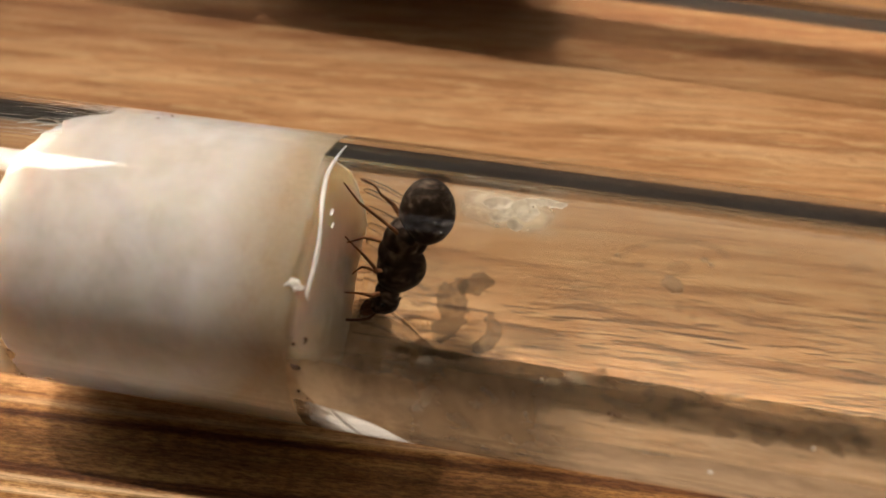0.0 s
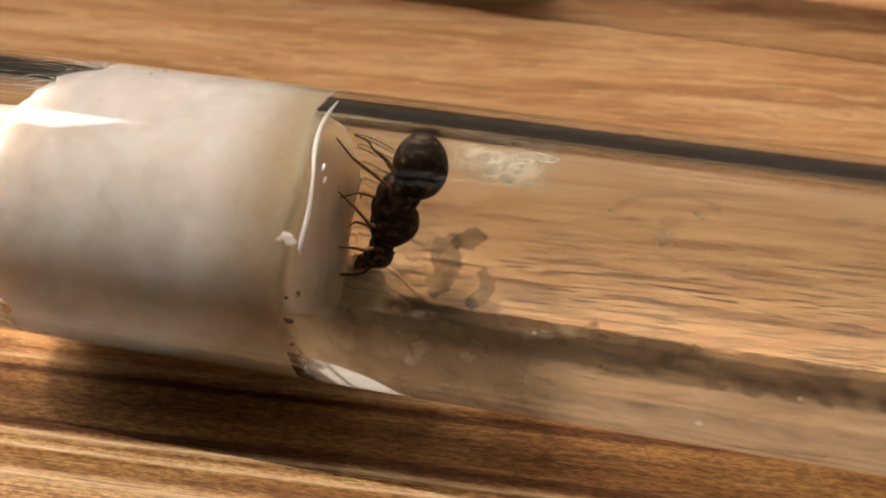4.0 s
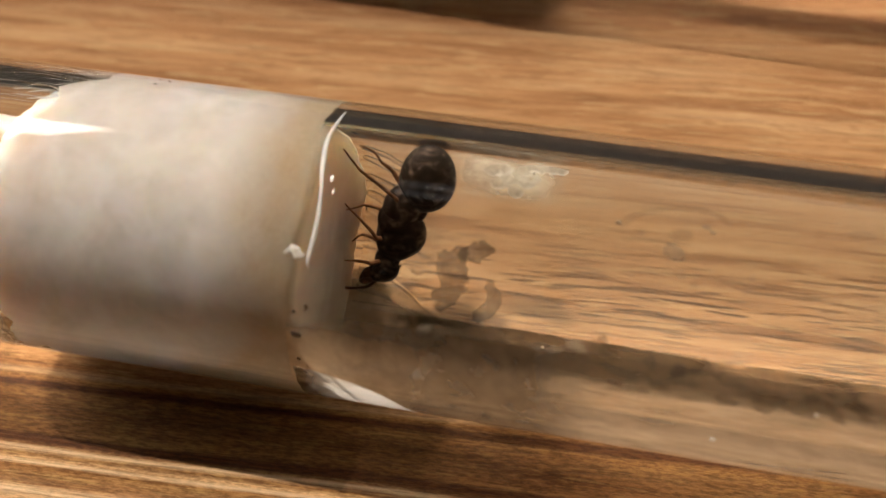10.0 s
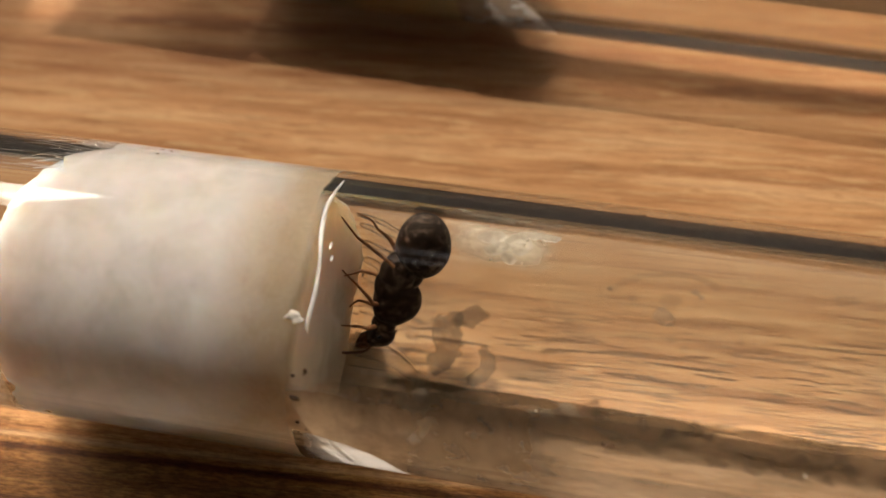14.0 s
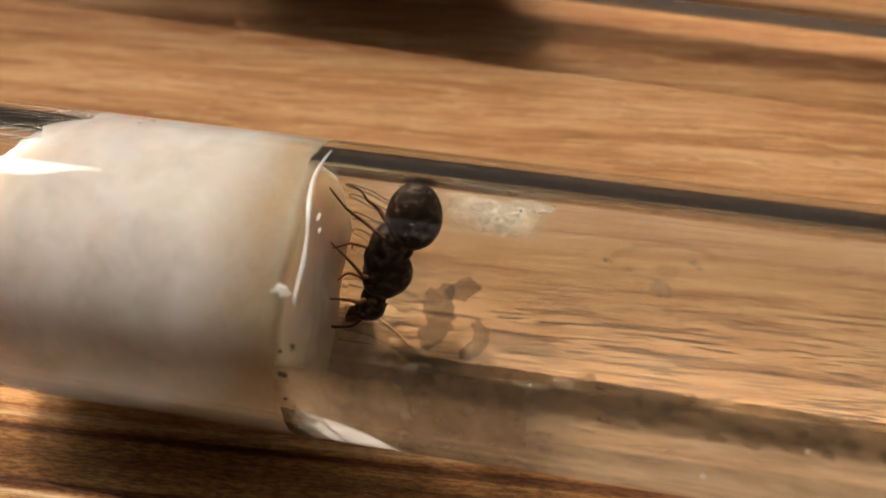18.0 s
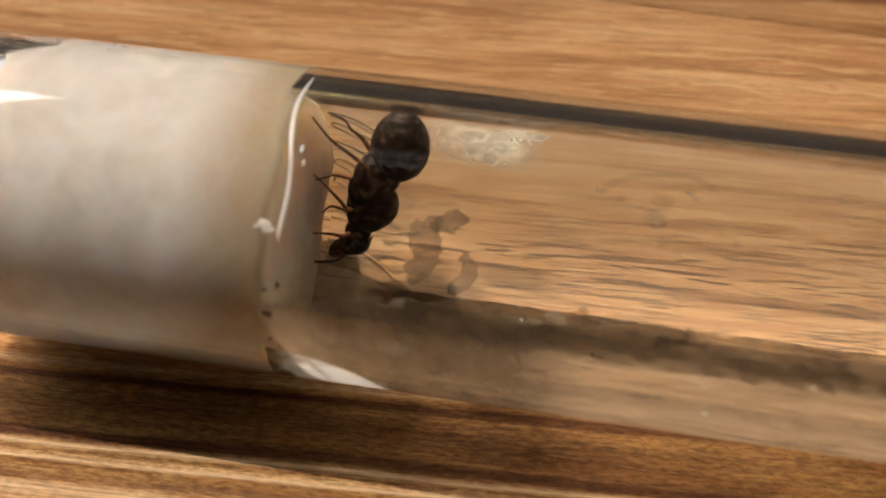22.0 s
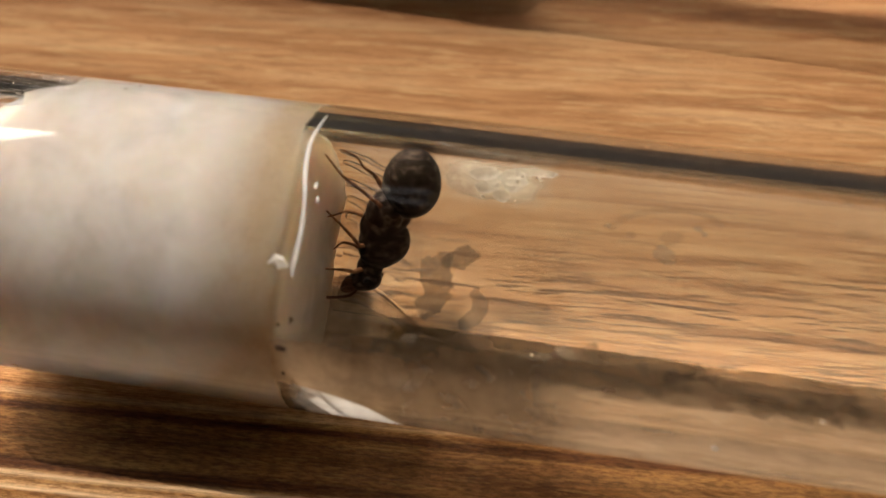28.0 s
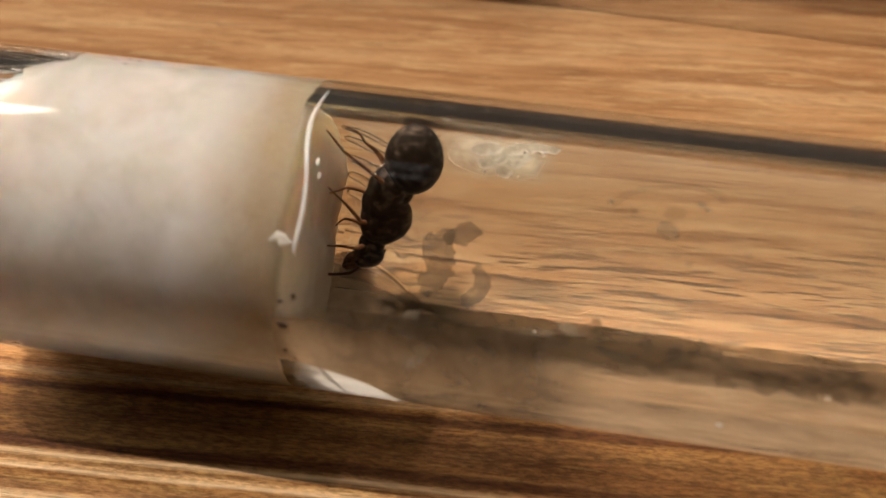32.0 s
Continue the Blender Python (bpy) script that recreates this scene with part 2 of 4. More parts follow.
def cotton_material(name, tint):
    m, n, l, b = mat(name)
    c = coords(n, l, (1000, 1000, 1000))
    soft = noise_tex(n, l, c.outputs[0], 0.35, 4, 0.6, 0.4)
    fib = noise_tex(n, l, c.outputs[0], 2.2, 5, 0.62, 1.6)
    sep = n.new("ShaderNodeSeparateXYZ"); l.new(c.outputs[0], sep.inputs[0])
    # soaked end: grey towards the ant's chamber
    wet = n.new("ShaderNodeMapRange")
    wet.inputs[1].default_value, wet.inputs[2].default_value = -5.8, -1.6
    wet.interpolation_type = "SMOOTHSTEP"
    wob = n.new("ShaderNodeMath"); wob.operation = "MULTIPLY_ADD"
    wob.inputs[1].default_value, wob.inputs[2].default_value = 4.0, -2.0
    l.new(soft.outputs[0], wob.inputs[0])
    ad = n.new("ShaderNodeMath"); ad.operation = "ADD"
    # underside browner too: seeping water, with its shade painted into the same tint
    under_shade = n.new("ShaderNodeMapRange"); under_shade.interpolation_type = "SMOOTHSTEP"
    under_shade.inputs[1].default_value, under_shade.inputs[2].default_value = -6.5, 1.5
    under_shade.inputs[3].default_value, under_shade.inputs[4].default_value = 9.0, 0.3
    l.new(sep.outputs[2], under_shade.inputs[0])
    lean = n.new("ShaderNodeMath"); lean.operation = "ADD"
    l.new(under_shade.outputs[0], lean.inputs[0]); l.new(wob.outputs[0], lean.inputs[1])
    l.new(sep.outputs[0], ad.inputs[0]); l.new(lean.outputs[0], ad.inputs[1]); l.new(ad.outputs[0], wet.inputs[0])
    dry = ramp(n, [(0.3, (0.53, 0.53, 0.525)), (0.7, (0.585, 0.585, 0.58))])
    l.new(fib.outputs[0], dry.inputs[0])
    cloud = ramp(n, [(0.32, (0.80, 0.775, 0.745)), (0.62, (1, 1, 1))])
    l.new(soft.outputs[0], cloud.inputs[0])
    dry_c = mixc(n, l, "MULTIPLY", 1.0, dry.outputs[0], cloud.outputs[0])
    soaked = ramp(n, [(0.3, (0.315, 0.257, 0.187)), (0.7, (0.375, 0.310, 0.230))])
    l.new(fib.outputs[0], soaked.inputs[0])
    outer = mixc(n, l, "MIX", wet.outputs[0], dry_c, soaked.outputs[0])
    # the wad's flat end, painted paler for light coming through it, where the water has drained
    off = n.new("ShaderNodeVectorMath"); off.operation = "MULTIPLY"; off.inputs[1].default_value = (0, 1, 1)
    l.new(c.outputs[0], off.inputs[0])
    rad = n.new("ShaderNodeVectorMath"); rad.operation = "LENGTH"
    l.new(off.outputs[0], rad.inputs[0])
    end = n.new("ShaderNodeMapRange"); end.inputs[1].default_value, end.inputs[2].default_value = 5.7, 6.5
    end.inputs[3].default_value, end.inputs[4].default_value = 1.0, 0.0
    l.new(rad.outputs["Value"], end.inputs[0])
    pale = ramp(n, [(0.3, (0.68, 0.61, 0.51)), (0.7, (0.76, 0.69, 0.585))])
    l.new(fib.outputs[0], pale.inputs[0])
    # drained part of the end, with an uneven water line
    line = n.new("ShaderNodeMath"); line.operation = "MULTIPLY_ADD"; line.inputs[1].default_value = 5.0
    l.new(soft.outputs[0], line.inputs[0]); l.new(sep.outputs[2], line.inputs[2])
    drained = n.new("ShaderNodeMapRange"); drained.interpolation_type = "SMOOTHSTEP"
    drained.inputs[1].default_value, drained.inputs[2].default_value = -1.5, 4.5
    l.new(line.outputs[0], drained.inputs[0])
    both = n.new("ShaderNodeMath"); both.operation = "MULTIPLY"
    l.new(end.outputs[0], both.inputs[0]); l.new(drained.outputs[0], both.inputs[1])
    l.new(mixc(n, l, "MULTIPLY", 1.0, mixc(n, l, "MIX", both.outputs[0], outer, pale.outputs[0]), tint), b.inputs["Base Color"])
    b.inputs["Roughness"].default_value = 0.85
    b.inputs["Specular IOR Level"].default_value = 0.2
    b.inputs["Subsurface Weight"].default_value = 1.0
    b.inputs["Subsurface Radius"].default_value = (0.0078, 0.0050, 0.0030)
    b.inputs["Subsurface Scale"].default_value = 1.0
    hh = n.new("ShaderNodeMath"); hh.operation = "MULTIPLY_ADD"; hh.inputs[1].default_value = 3.0
    l.new(soft.outputs[0], hh.inputs[0]); l.new(fib.outputs[0], hh.inputs[2])
    bump(n, l, b, hh.outputs[0], 0.14, 0.00015)
    return m


def chitin_material(name, dark, light, rough):
    m, n, l, b = mat(name)
    c = coords(n, l, (1000, 1000, 1000))
    blot = noise_tex(n, l, c.outputs[0], 2.5, 5, 0.6)
    grain = noise_tex(n, l, c.outputs[0], 9.0, 3, 0.6)
    r = ramp(n, [(0.50, dark), (0.70, light)])
    l.new(blot.outputs[0], r.inputs[0]); l.new(r.outputs[0], b.inputs["Base Color"])
    rr = ramp(n, [(0.35, (rough + 0.2,) * 3), (0.7, (rough,) * 3)])
    l.new(blot.outputs[0], rr.inputs[0]); l.new(rr.outputs[0], b.inputs["Roughness"])
    b.inputs["Specular IOR Level"].default_value = 0.16
    b.inputs["Specular Tint"].default_value = (1.0, 0.76, 0.58, 1)
    bump(n, l, b, grain.outputs[0], 0.45, 0.00005)
    return m


def film_material(name, colour, lo, hi, most, scale, limits=(), rough=0.6, stretch=(1, 1, 1), thin_share=0.5):
    """A thin residue on glass, or a film standing for light or shade on it: covers where the noise is high, and thins
    out at its limits (axis, start, full, full end, end); axis T runs aslant, y + 0.38 x.
    """
    m, n, l, b = mat(name)
    c = coords(n, l, (1000, 1000, 1000))
    c2 = coords(n, l, tuple(1000 * v for v in stretch))
    t = noise_tex(n, l, c2.outputs[0], scale, 6, 0.62, 0.3)
    r = n.new("ShaderNodeMapRange")
    r.inputs[1].default_value, r.inputs[2].default_value, r.inputs[4].default_value = lo, hi, most
    l.new(t.outputs[0], r.inputs[0])
    out = r.outputs[0]
    wander = n.new("ShaderNodeVectorMath"); wander.operation = "MULTIPLY_ADD"
    wander.inputs[1].default_value = (1.6, 0.9, 0.9)
    shift = n.new("ShaderNodeVectorMath"); shift.operation = "ADD"
    shift.inputs[1].default_value = (-0.8, -0.45, -0.45)
    tw = noise_tex(n, l, c.outputs[0], 0.9, 4, 0.6)
    l.new(c.outputs[0], shift.inputs[0])
    l.new(tw.outputs["Color"], wander.inputs[0]); l.new(shift.outputs[0], wander.inputs[2])
    sep = n.new("ShaderNodeSeparateXYZ"); l.new(wander.outputs[0], sep.inputs[0])
    lean = n.new("ShaderNodeMath"); lean.operation = "MULTIPLY_ADD"; lean.inputs[1].default_value = 0.38
    l.new(sep.outputs[0], lean.inputs[0]); l.new(sep.outputs[1], lean.inputs[2])
    along = {"X": sep.outputs[0], "Y": sep.outputs[1], "Z": sep.outputs[2], "T": lean.outputs[0]}
    for axis, a0, a1, b0, b1 in limits:
        for p, q in ((a0, a1), (b1, b0)):
            mr = n.new("ShaderNodeMapRange")
            mr.interpolation_type = "SMOOTHSTEP"
            mr.inputs[1].default_value, mr.inputs[2].default_value = p, q
            if p > q:
                mr.inputs[1].default_value, mr.inputs[2].default_value = q, p
                mr.inputs[3].default_value, mr.inputs[4].default_value = 1.0, 0.0
            l.new(along[axis], mr.inputs[0])
            mu = n.new("ShaderNodeMath"); mu.operation = "MULTIPLY"
            l.new(out, mu.inputs[0]); l.new(mr.outputs[0], mu.inputs[1])
            out = mu.outputs[0]
    cr = ramp(n, [(0.3, tuple(v * 0.8 for v in colour)), (0.7, tuple(min(1, v * 1.15) for v in colour))])
    l.new(t.outputs[0], cr.inputs[0])
    scatter, thin, two, clear, mixed = (n.new("ShaderNode" + k) for k in ("BsdfDiffuse", "BsdfTranslucent", "MixShader", "BsdfTransparent", "MixShader"))
    l.new(cr.outputs[0], scatter.inputs[0]); l.new(cr.outputs[0], thin.inputs[0])
    two.inputs[0].default_value = thin_share
    l.new(scatter.outputs[0], two.inputs[1]); l.new(thin.outputs[0], two.inputs[2])
    l.new(out, mixed.inputs[0]); l.new(clear.outputs[0], mixed.inputs[1]); l.new(two.outputs[0], mixed.inputs[2])
    n.remove(b)
    l.new(mixed.outputs[0], n["Material Output"].inputs[0])
    return m


def clear_skin(name, colour, alpha, rough=0.2):
    m = plain(name, colour, rough, 0.5, 0.15, 900)
    m.node_tree.nodes["Principled BSDF"].inputs["Alpha"].default_value = alpha
    return m


WOOD = wood_material()
GLASS = glass_material("tube_glass")
PANE = glass_material("window_glass", 1.45, (0.98, 0.99, 0.99))
WATER = glass_material("water", 1.33, (0.97, 0.96, 0.94))
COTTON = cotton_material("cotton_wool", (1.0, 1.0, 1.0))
OLDCOTTON = cotton_material("yellowed_cotton", (0.62, 0.54, 0.36))
FIBRE = plain("cotton_fibre", (0.55, 0.53, 0.50), 0.6, 0.4, 0.05, 900)
WETGLINT = plain("wet_strand_glint", (0.84, 0.80, 0.74), 0.25, 0.6, 0.06, 900, sss=0.9)
BODY = chitin_material("chitin", (0.009, 0.0055, 0.0038), (0.105, 0.074, 0.055), 0.36)
LEG = chitin_material("leg_chitin", (0.15, 0.066, 0.030), (0.32, 0.150, 0.068), 0.45)
JAW = chitin_material("jaw_chitin", (0.045, 0.018, 0.010), (0.16, 0.075, 0.042), 0.4)
TUFT = plain("damp_tuft", (0.88, 0.81, 0.71), 0.7, 0.3, 0.15, 1500, sss=0.6)
EYE = plain("compound_eye", (0.006, 0.005, 0.005), 0.15, 0.6, 0.1, 4000)
EGG = plain("egg_skin", (0.82, 0.76, 0.66), 0.08, 0.5, 0.06, 900, sss=0.5)
DAMP = film_material("damp_dirt", (0.105, 0.073, 0.045), 0.12, 0.60, 0.92, 0.55, (("X", 2.5, 4.5, 60, 75), ("Y", -3.1, -1.9, 0.3, 0.6)), 0.35, (0.35, 1, 1))
HAZE = film_material("haze_film", (0.455, 0.34, 0.232), -0.2, 0.68, 0.84, 0.7, (("X", 4, 15, 70, 90), ("Y", -9, -8.9, -0.6, 0.5)), 0.6, (0.3, 1, 1))
FOG = film_material("shade_film", (0.215, 0.150, 0.094), -0.15, 0.6, 0.88, 0.6, (("X", 0.8, 3.0, 10.5, 15.0), ("Z", -9, -8, 2.9, 3.9), ("T", -9, -8, 1.6, 2.4), ("Y", -9, -8, 0.2, 0.9)), 0.5)
MILK = film_material("milky_film", (0.60, 0.45, 0.30), -0.3, 0.6, 0.84, 0.5, (("X", -4.0, -3.0, 3.5, 7.5), ("Z", -9, -8, 1.9, 3.0), ("T", -9, -8, 1.4, 2.0)), 0.5)
GREYFILM = film_material("grey_film", (0.125, 0.122, 0.12), -0.6, 0.5, 0.9, 0.3, (("X", 1.5, 4.0, 90, 96),), 0.6, (0.3, 1, 1))
BROWNFILM = film_material("brown_film", (0.30, 0.21, 0.13), -0.6, 0.5, 0.82, 0.3, (("X", -36, -34, 90, 96),), 0.6, (0.3, 1, 1))
JELLY = film_material("egg_jelly", (0.95, 0.86, 0.72), 0.0, 0.55, 0.75, 0.35, (("X", 4.0, 6.2, 8.8, 11.0), ("Z", -2.2, -0.1, 1.4, 3.2)), 0.12, thin_share=0.75)
WISP = film_material("wet_wisp", (0.97, 0.93, 0.86), -0.2, 0.35, 0.97, 0.5, (("X", -0.9, 1.0, 50, 60),), 0.6, (0.4, 1, 1), 0.8)
GREYBLOB = film_material("grey_blob_skin", (0.23, 0.178, 0.135), 0.1, 0.55, 0.56, 1.2)
CRUMB = film_material("crumb_skin", (0.135, 0.095, 0.058), 0.0, 0.8, 0.55, 1.5)
VEIL = film_material("lightening_veil", (0.93, 0.79, 0.63), -3.0, 3.0, 0.30, 0.2, (("X", -2.0, 1.0, 80, 95),), 0.7)
FRONT = film_material("puddle_front", (0.11, 0.073, 0.04), -0.6, 0.4, 0.36, 0.8)
PALEDROP = film_material("cloudy_drop", (0.62, 0.53, 0.42), -0.3, 0.4, 0.38, 0.8)
AMBERLINE = plain("amber_line", (0.72, 0.46, 0.25), 0.3, 0.5, 0.1, 900, sss=0.5)
GRITBROWN = plain("brown_grit_line", (0.16, 0.09, 0.045), 0.5, 0.4, 0.2, 900)
TUBEVEIL = film_material("brown_veil", (0.40, 0.28, 0.17), -0.8, 0.8, 0.55, 0.3, (), 0.6, (0.3, 1, 1))
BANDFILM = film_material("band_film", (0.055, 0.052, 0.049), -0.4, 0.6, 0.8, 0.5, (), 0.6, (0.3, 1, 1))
LEFTDIM = film_material("left_dim_film", (0.46, 0.35, 0.24), -0.8, 0.8, 0.55, 0.3, (), 0.6, (0.3, 1, 1))
DROPSHADE = film_material("drop_shade", (0.33, 0.22, 0.13), -0.4, 0.5, 0.15, 0.8)
WETLUMP = clear_skin("wet_lump", (0.60, 0.52, 0.42), 0.12, 0.06)
EGGSKIN = film_material("egg_mass_skin", (0.96, 0.915, 0.83), -0.5, 0.5, 0.72, 0.9, thin_share=0.8)
DUST = plain("pale_dust", (0.8, 0.76, 0.7), 0.6, 0.4, 0.1, 2500)
GRIT = plain("dark_grit", (0.055, 0.027, 0.014), 0.7, 0.3, 0.3, 2500)
WALLPAINT = plain("wall_paint", (0.17, 0.125, 0.085), 0.8, 0.3, 0.05, 3, 0.1, 0.001)
GREYPAINT = plain("grey_wall_paint", (0.115, 0.117, 0.122), 0.8, 0.3, 0.05, 3, 0.1, 0.001)
CEILPAINT = plain("ceiling_paint", (0.19, 0.18, 0.17), 0.85, 0.3, 0.04, 3)
FLOORWOOD = plain("floor_boards", (0.058, 0.054, 0.052), 0.5, 0.4, 0.25, 6)
WHITEPAINT = plain("frame_paint", (0.72, 0.71, 0.68), 0.4, 0.5, 0.04, 20)


# ---- mesh helpers (millimetres in, metres out) ----
def mesh_of(bm, name, smooth=True):
    me = bpy.data.meshes.new(name)
    bmesh.ops.recalc_face_normals(bm, faces=bm.faces)
    bm.to_mesh(me)
    bm.free()
    if smooth:
        for p in me.polygons:
            p.use_smooth = True
    return me


def part(name, bm, material, parent, label="", smooth=True):
    me = mesh_of(bm, name, smooth)
    me.materials.append(material)
    ob = new(name, me)
    if parent:
        ob.parent = parent
    if label:
        tagged(ob, label)
    return ob


def lathe_x(profile, seg=96, closed=False, wob=None):
    """Turns (x, r) pairs round the x axis."""
    bm = bmesh.new()
    rings = []
    for x, r in profile:
        if r < 1e-6:
            rings.append([bm.verts.new((x * MM, 0, 0))])
            continue
        ring = []
        for k in range(seg):
            a = 2 * math.pi * k / seg
            p = Vector((x, r * math.cos(a), r * math.sin(a)))
            if wob:
                p = wob(p, a)
            ring.append(bm.verts.new(p * MM))
        rings.append(ring)
    pairs = list(zip(rings, rings[1:]))
    if closed:
        pairs.append((rings[-1], rings[0]))
    for a, b in pairs:
        for k in range(seg):
            j = (k + 1) % seg
            if len(a) == 1 and len(b) == 1:
                continue
            if len(a) == 1:
                bm.faces.new((a[0], b[k], b[j]))
            elif len(b) == 1:
                bm.faces.new((a[k], b[0], a[j]))
            else:
                bm.faces.new((a[k], b[k], b[j], a[j]))
    return bm


def limb(points, radii, seg=10, bm=None, sub=4):
    """A tapered rod through the points, rounded at both ends."""
    bm = bm or bmesh.new()
    P = [Vector(p) for p in points]
    if not isinstance(radii, (list, tuple)):
        radii = [radii] * len(P)
    pts, rad = [], []
    for i in range(len(P) - 1):
        p0, p1, p2, p3 = P[max(i - 1, 0)], P[i], P[i + 1], P[min(i + 2, len(P) - 1)]
        for s in range(sub):
            t = s / sub
            pts.append(0.5 * ((2 * p1) + (p2 - p0) * t + (2 * p0 - 5 * p1 + 4 * p2 - p3) * t * t + (3 * p1 - p0 - 3 * p2 + p3) * t ** 3))
            rad.append(radii[i] * (1 - t) + radii[i + 1] * t)
    pts.append(P[-1]); rad.append(radii[-1])
    d0, d1 = (pts[1] - pts[0]).normalized(), (pts[-1] - pts[-2]).normalized()
    pts = [pts[0] - d0 * rad[0] * 0.8, pts[0] - d0 * rad[0] * 0.5] + pts + [pts[-1] + d1 * rad[-1] * 0.5, pts[-1] + d1 * rad[-1] * 0.8]
    rad = [rad[0] * 0.25, rad[0] * 0.75] + rad + [rad[-1] * 0.75, rad[-1] * 0.25]
    up = Vector((0.31, 0.47, 0.83))
    rings = []
    for i, p in enumerate(pts):
        d = (pts[min(i + 1, len(pts) - 1)] - pts[max(i - 1, 0)]).normalized()
        u = d.cross(up).normalized()
        v = d.cross(u)
        rings.append([bm.verts.new((p + (u * math.cos(2 * math.pi * k / seg) + v * math.sin(2 * math.pi * k / seg)) * rad[i]) * MM) for k in range(seg)])
    for a, b in zip(rings, rings[1:]):
        for k in range(seg):
            bm.faces.new((a[k], a[(k + 1) % seg], b[(k + 1) % seg], b[k]))
    bm.faces.new(rings[0]); bm.faces.new(rings[-1][::-1])
    return bm


def blob(centre, axes, turn=None, seg=32, rough=0.0, freq=1.0, bm=None, shape=None):
    """A ball stretched to the half-axes, turned, and made uneven."""
    own = bmesh.new()
    bmesh.ops.create_uvsphere(own, u_segments=seg, v_segments=max(6, seg * 2 // 3), radius=1.0)
    T = turn.to_4x4() if turn else Matrix.Identity(4)
    for v in own.verts:
        p = v.co.copy()
        if shape:
            p = shape(p)
        p = Vector((p.x * axes[0], p.y * axes[1], p.z * axes[2]))
        p = T @ p + Vector(centre)
        if rough:
            p += (p - Vector(centre)).normalized() * rough * noise.noise(p * freq)
        v.co = p * MM
    if bm is None:
        return own
    me = bpy.data.meshes.new("tmp")
    own.to_mesh(me); own.free()
    bm.from_mesh(me)
    bpy.data.meshes.remove(me)
    return bm


def axis_turn(d, side):
    """z along d, x towards side."""
    z = Vector(d).normalized()
    y = z.cross(Vector(side)).normalized()
    x = y.cross(z)
    return Matrix((x, y, z)).transposed()


def box(lo, hi, bevel=0.0):
    """A box in metres between two corners."""
    bm = bmesh.new()
    bmesh.ops.create_cube(bm, size=1)
    for v in bm.verts:
        v.co = Vector([(a + b) / 2 + c * (b - a) for a, b, c in zip(lo, hi, v.co)])
    if bevel:
        bmesh.ops.bevel(bm, geom=bm.edges[:], offset=bevel, segments=2, affect="EDGES", clamp_overlap=True)
    return bm


def structure(name, bm, material, label, category):
    return tagged(part(name, bm, material, None, "", False), label, category, kind="structure")


# ---- the room, unseen: its tones set the fill light and reflections ----
X0, X1, Y0, Y1, Z0, Z1 = -1.70, 0.95, -1.25, 1.20, -0.75, 1.15
structure("floor", box((X0 - .1, Y0 - .1, Z0 - .1), (X1 + .1, Y1 + .1, Z0)), FLOORWOOD, "dark grey boarded floor of a plain room", "floor")
structure("wall_south", box((X0 - .1, Y0 - .1, Z0), (X1 + .1, Y0, Z1)), WALLPAINT, "plain beige-brown painted wall", "wall")
structure("wall_north", box((X0 - .1, Y1, Z0), (X1 + .1, Y1 + .1, Z1)), GREYPAINT, "plain dark grey painted wall", "wall")
structure("wall_west", box((X0 - .1, Y0, Z0), (X0, Y1, Z1)), WALLPAINT, "plain beige-brown painted wall", "wall")
structure("wall_east", box((X1, Y0, Z0), (X1 + .1, Y1, Z1)), WALLPAINT, "plain beige-brown painted wall", "wall")
# the small second opening is added only to let the sun through
OPEN = ((-1.39, -0.635, 0.424, 0.872), (-0.307, -0.182, 0.418, 0.572))


def ceiling_with_skylights():
    xs = [X0 - .1, OPEN[0][0], OPEN[0][1], OPEN[1][0], OPEN[1][1], X1 + .1]
    ys = sorted([Y0 - .1, OPEN[0][2], OPEN[0][3], OPEN[1][2], OPEN[1][3], Y1 + .1])
    bm = bmesh.new()
    for xa, xb in zip(xs, xs[1:]):
        for ya, yb in zip(ys, ys[1:]):
            cx, cy = (xa + xb) / 2, (ya + yb) / 2
            if any(a < cx < b and c < cy < d for a, b, c, d in OPEN):
                continue
            b = box((xa, ya, Z1), (xb, yb, Z1 + .06))
            me = bpy.data.meshes.new("tmp"); b.to_mesh(me); b.free(); bm.from_mesh(me); bpy.data.meshes.remove(me)
    structure("ceiling", bm, CEILPAINT, "grey painted ceiling with two roof windows", "ceiling")
    for k, (a, b, c, d) in enumerate(OPEN, 1):
        win = tagged(new("window_%d" % k), "unseen white-framed roof window letting in daylight", "window", kind="structure")
        f = 0.025 if k == 1 else 0.010
        for lo, hi in (((a, c, Z1 + .02), (a + f, d, Z1 + .06)), ((b - f, c, Z1 + .02), (b, d, Z1 + .06)),
                       ((a + f, c, Z1 + .02), (b - f, c + f, Z1 + .06)), ((a + f, d - f, Z1 + .02), (b - f, d, Z1 + .06))):
            part("window_frame", box(lo, hi, 0.003), WHITEPAINT, win, smooth=False)
        pane = part("pane", box((a + f, c + f, Z1 + .04), (b - f, d - f, Z1 + .046)), PANE, win, smooth=False)
        pane.visible_shadow = False


ceiling_with_skylights()


# ---- the table ----
def table():
    t = tagged(new("table"), "wooden table with a light brown oak-grained top", "table")
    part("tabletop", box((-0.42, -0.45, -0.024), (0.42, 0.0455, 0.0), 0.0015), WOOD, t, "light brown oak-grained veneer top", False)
    for x in (-0.385, 0.385):
        for y in (-0.415, 0.012):
            part("leg", box((x - .025, y - .025, Z0), (x + .025, y + .025, -0.024), 0.003), WOOD, t, smooth=False)
    return t


table()


# ---- test tubes ----
RO, RI = 8.0, 6.6
MOUTH, TIP = -36.0, 112.0


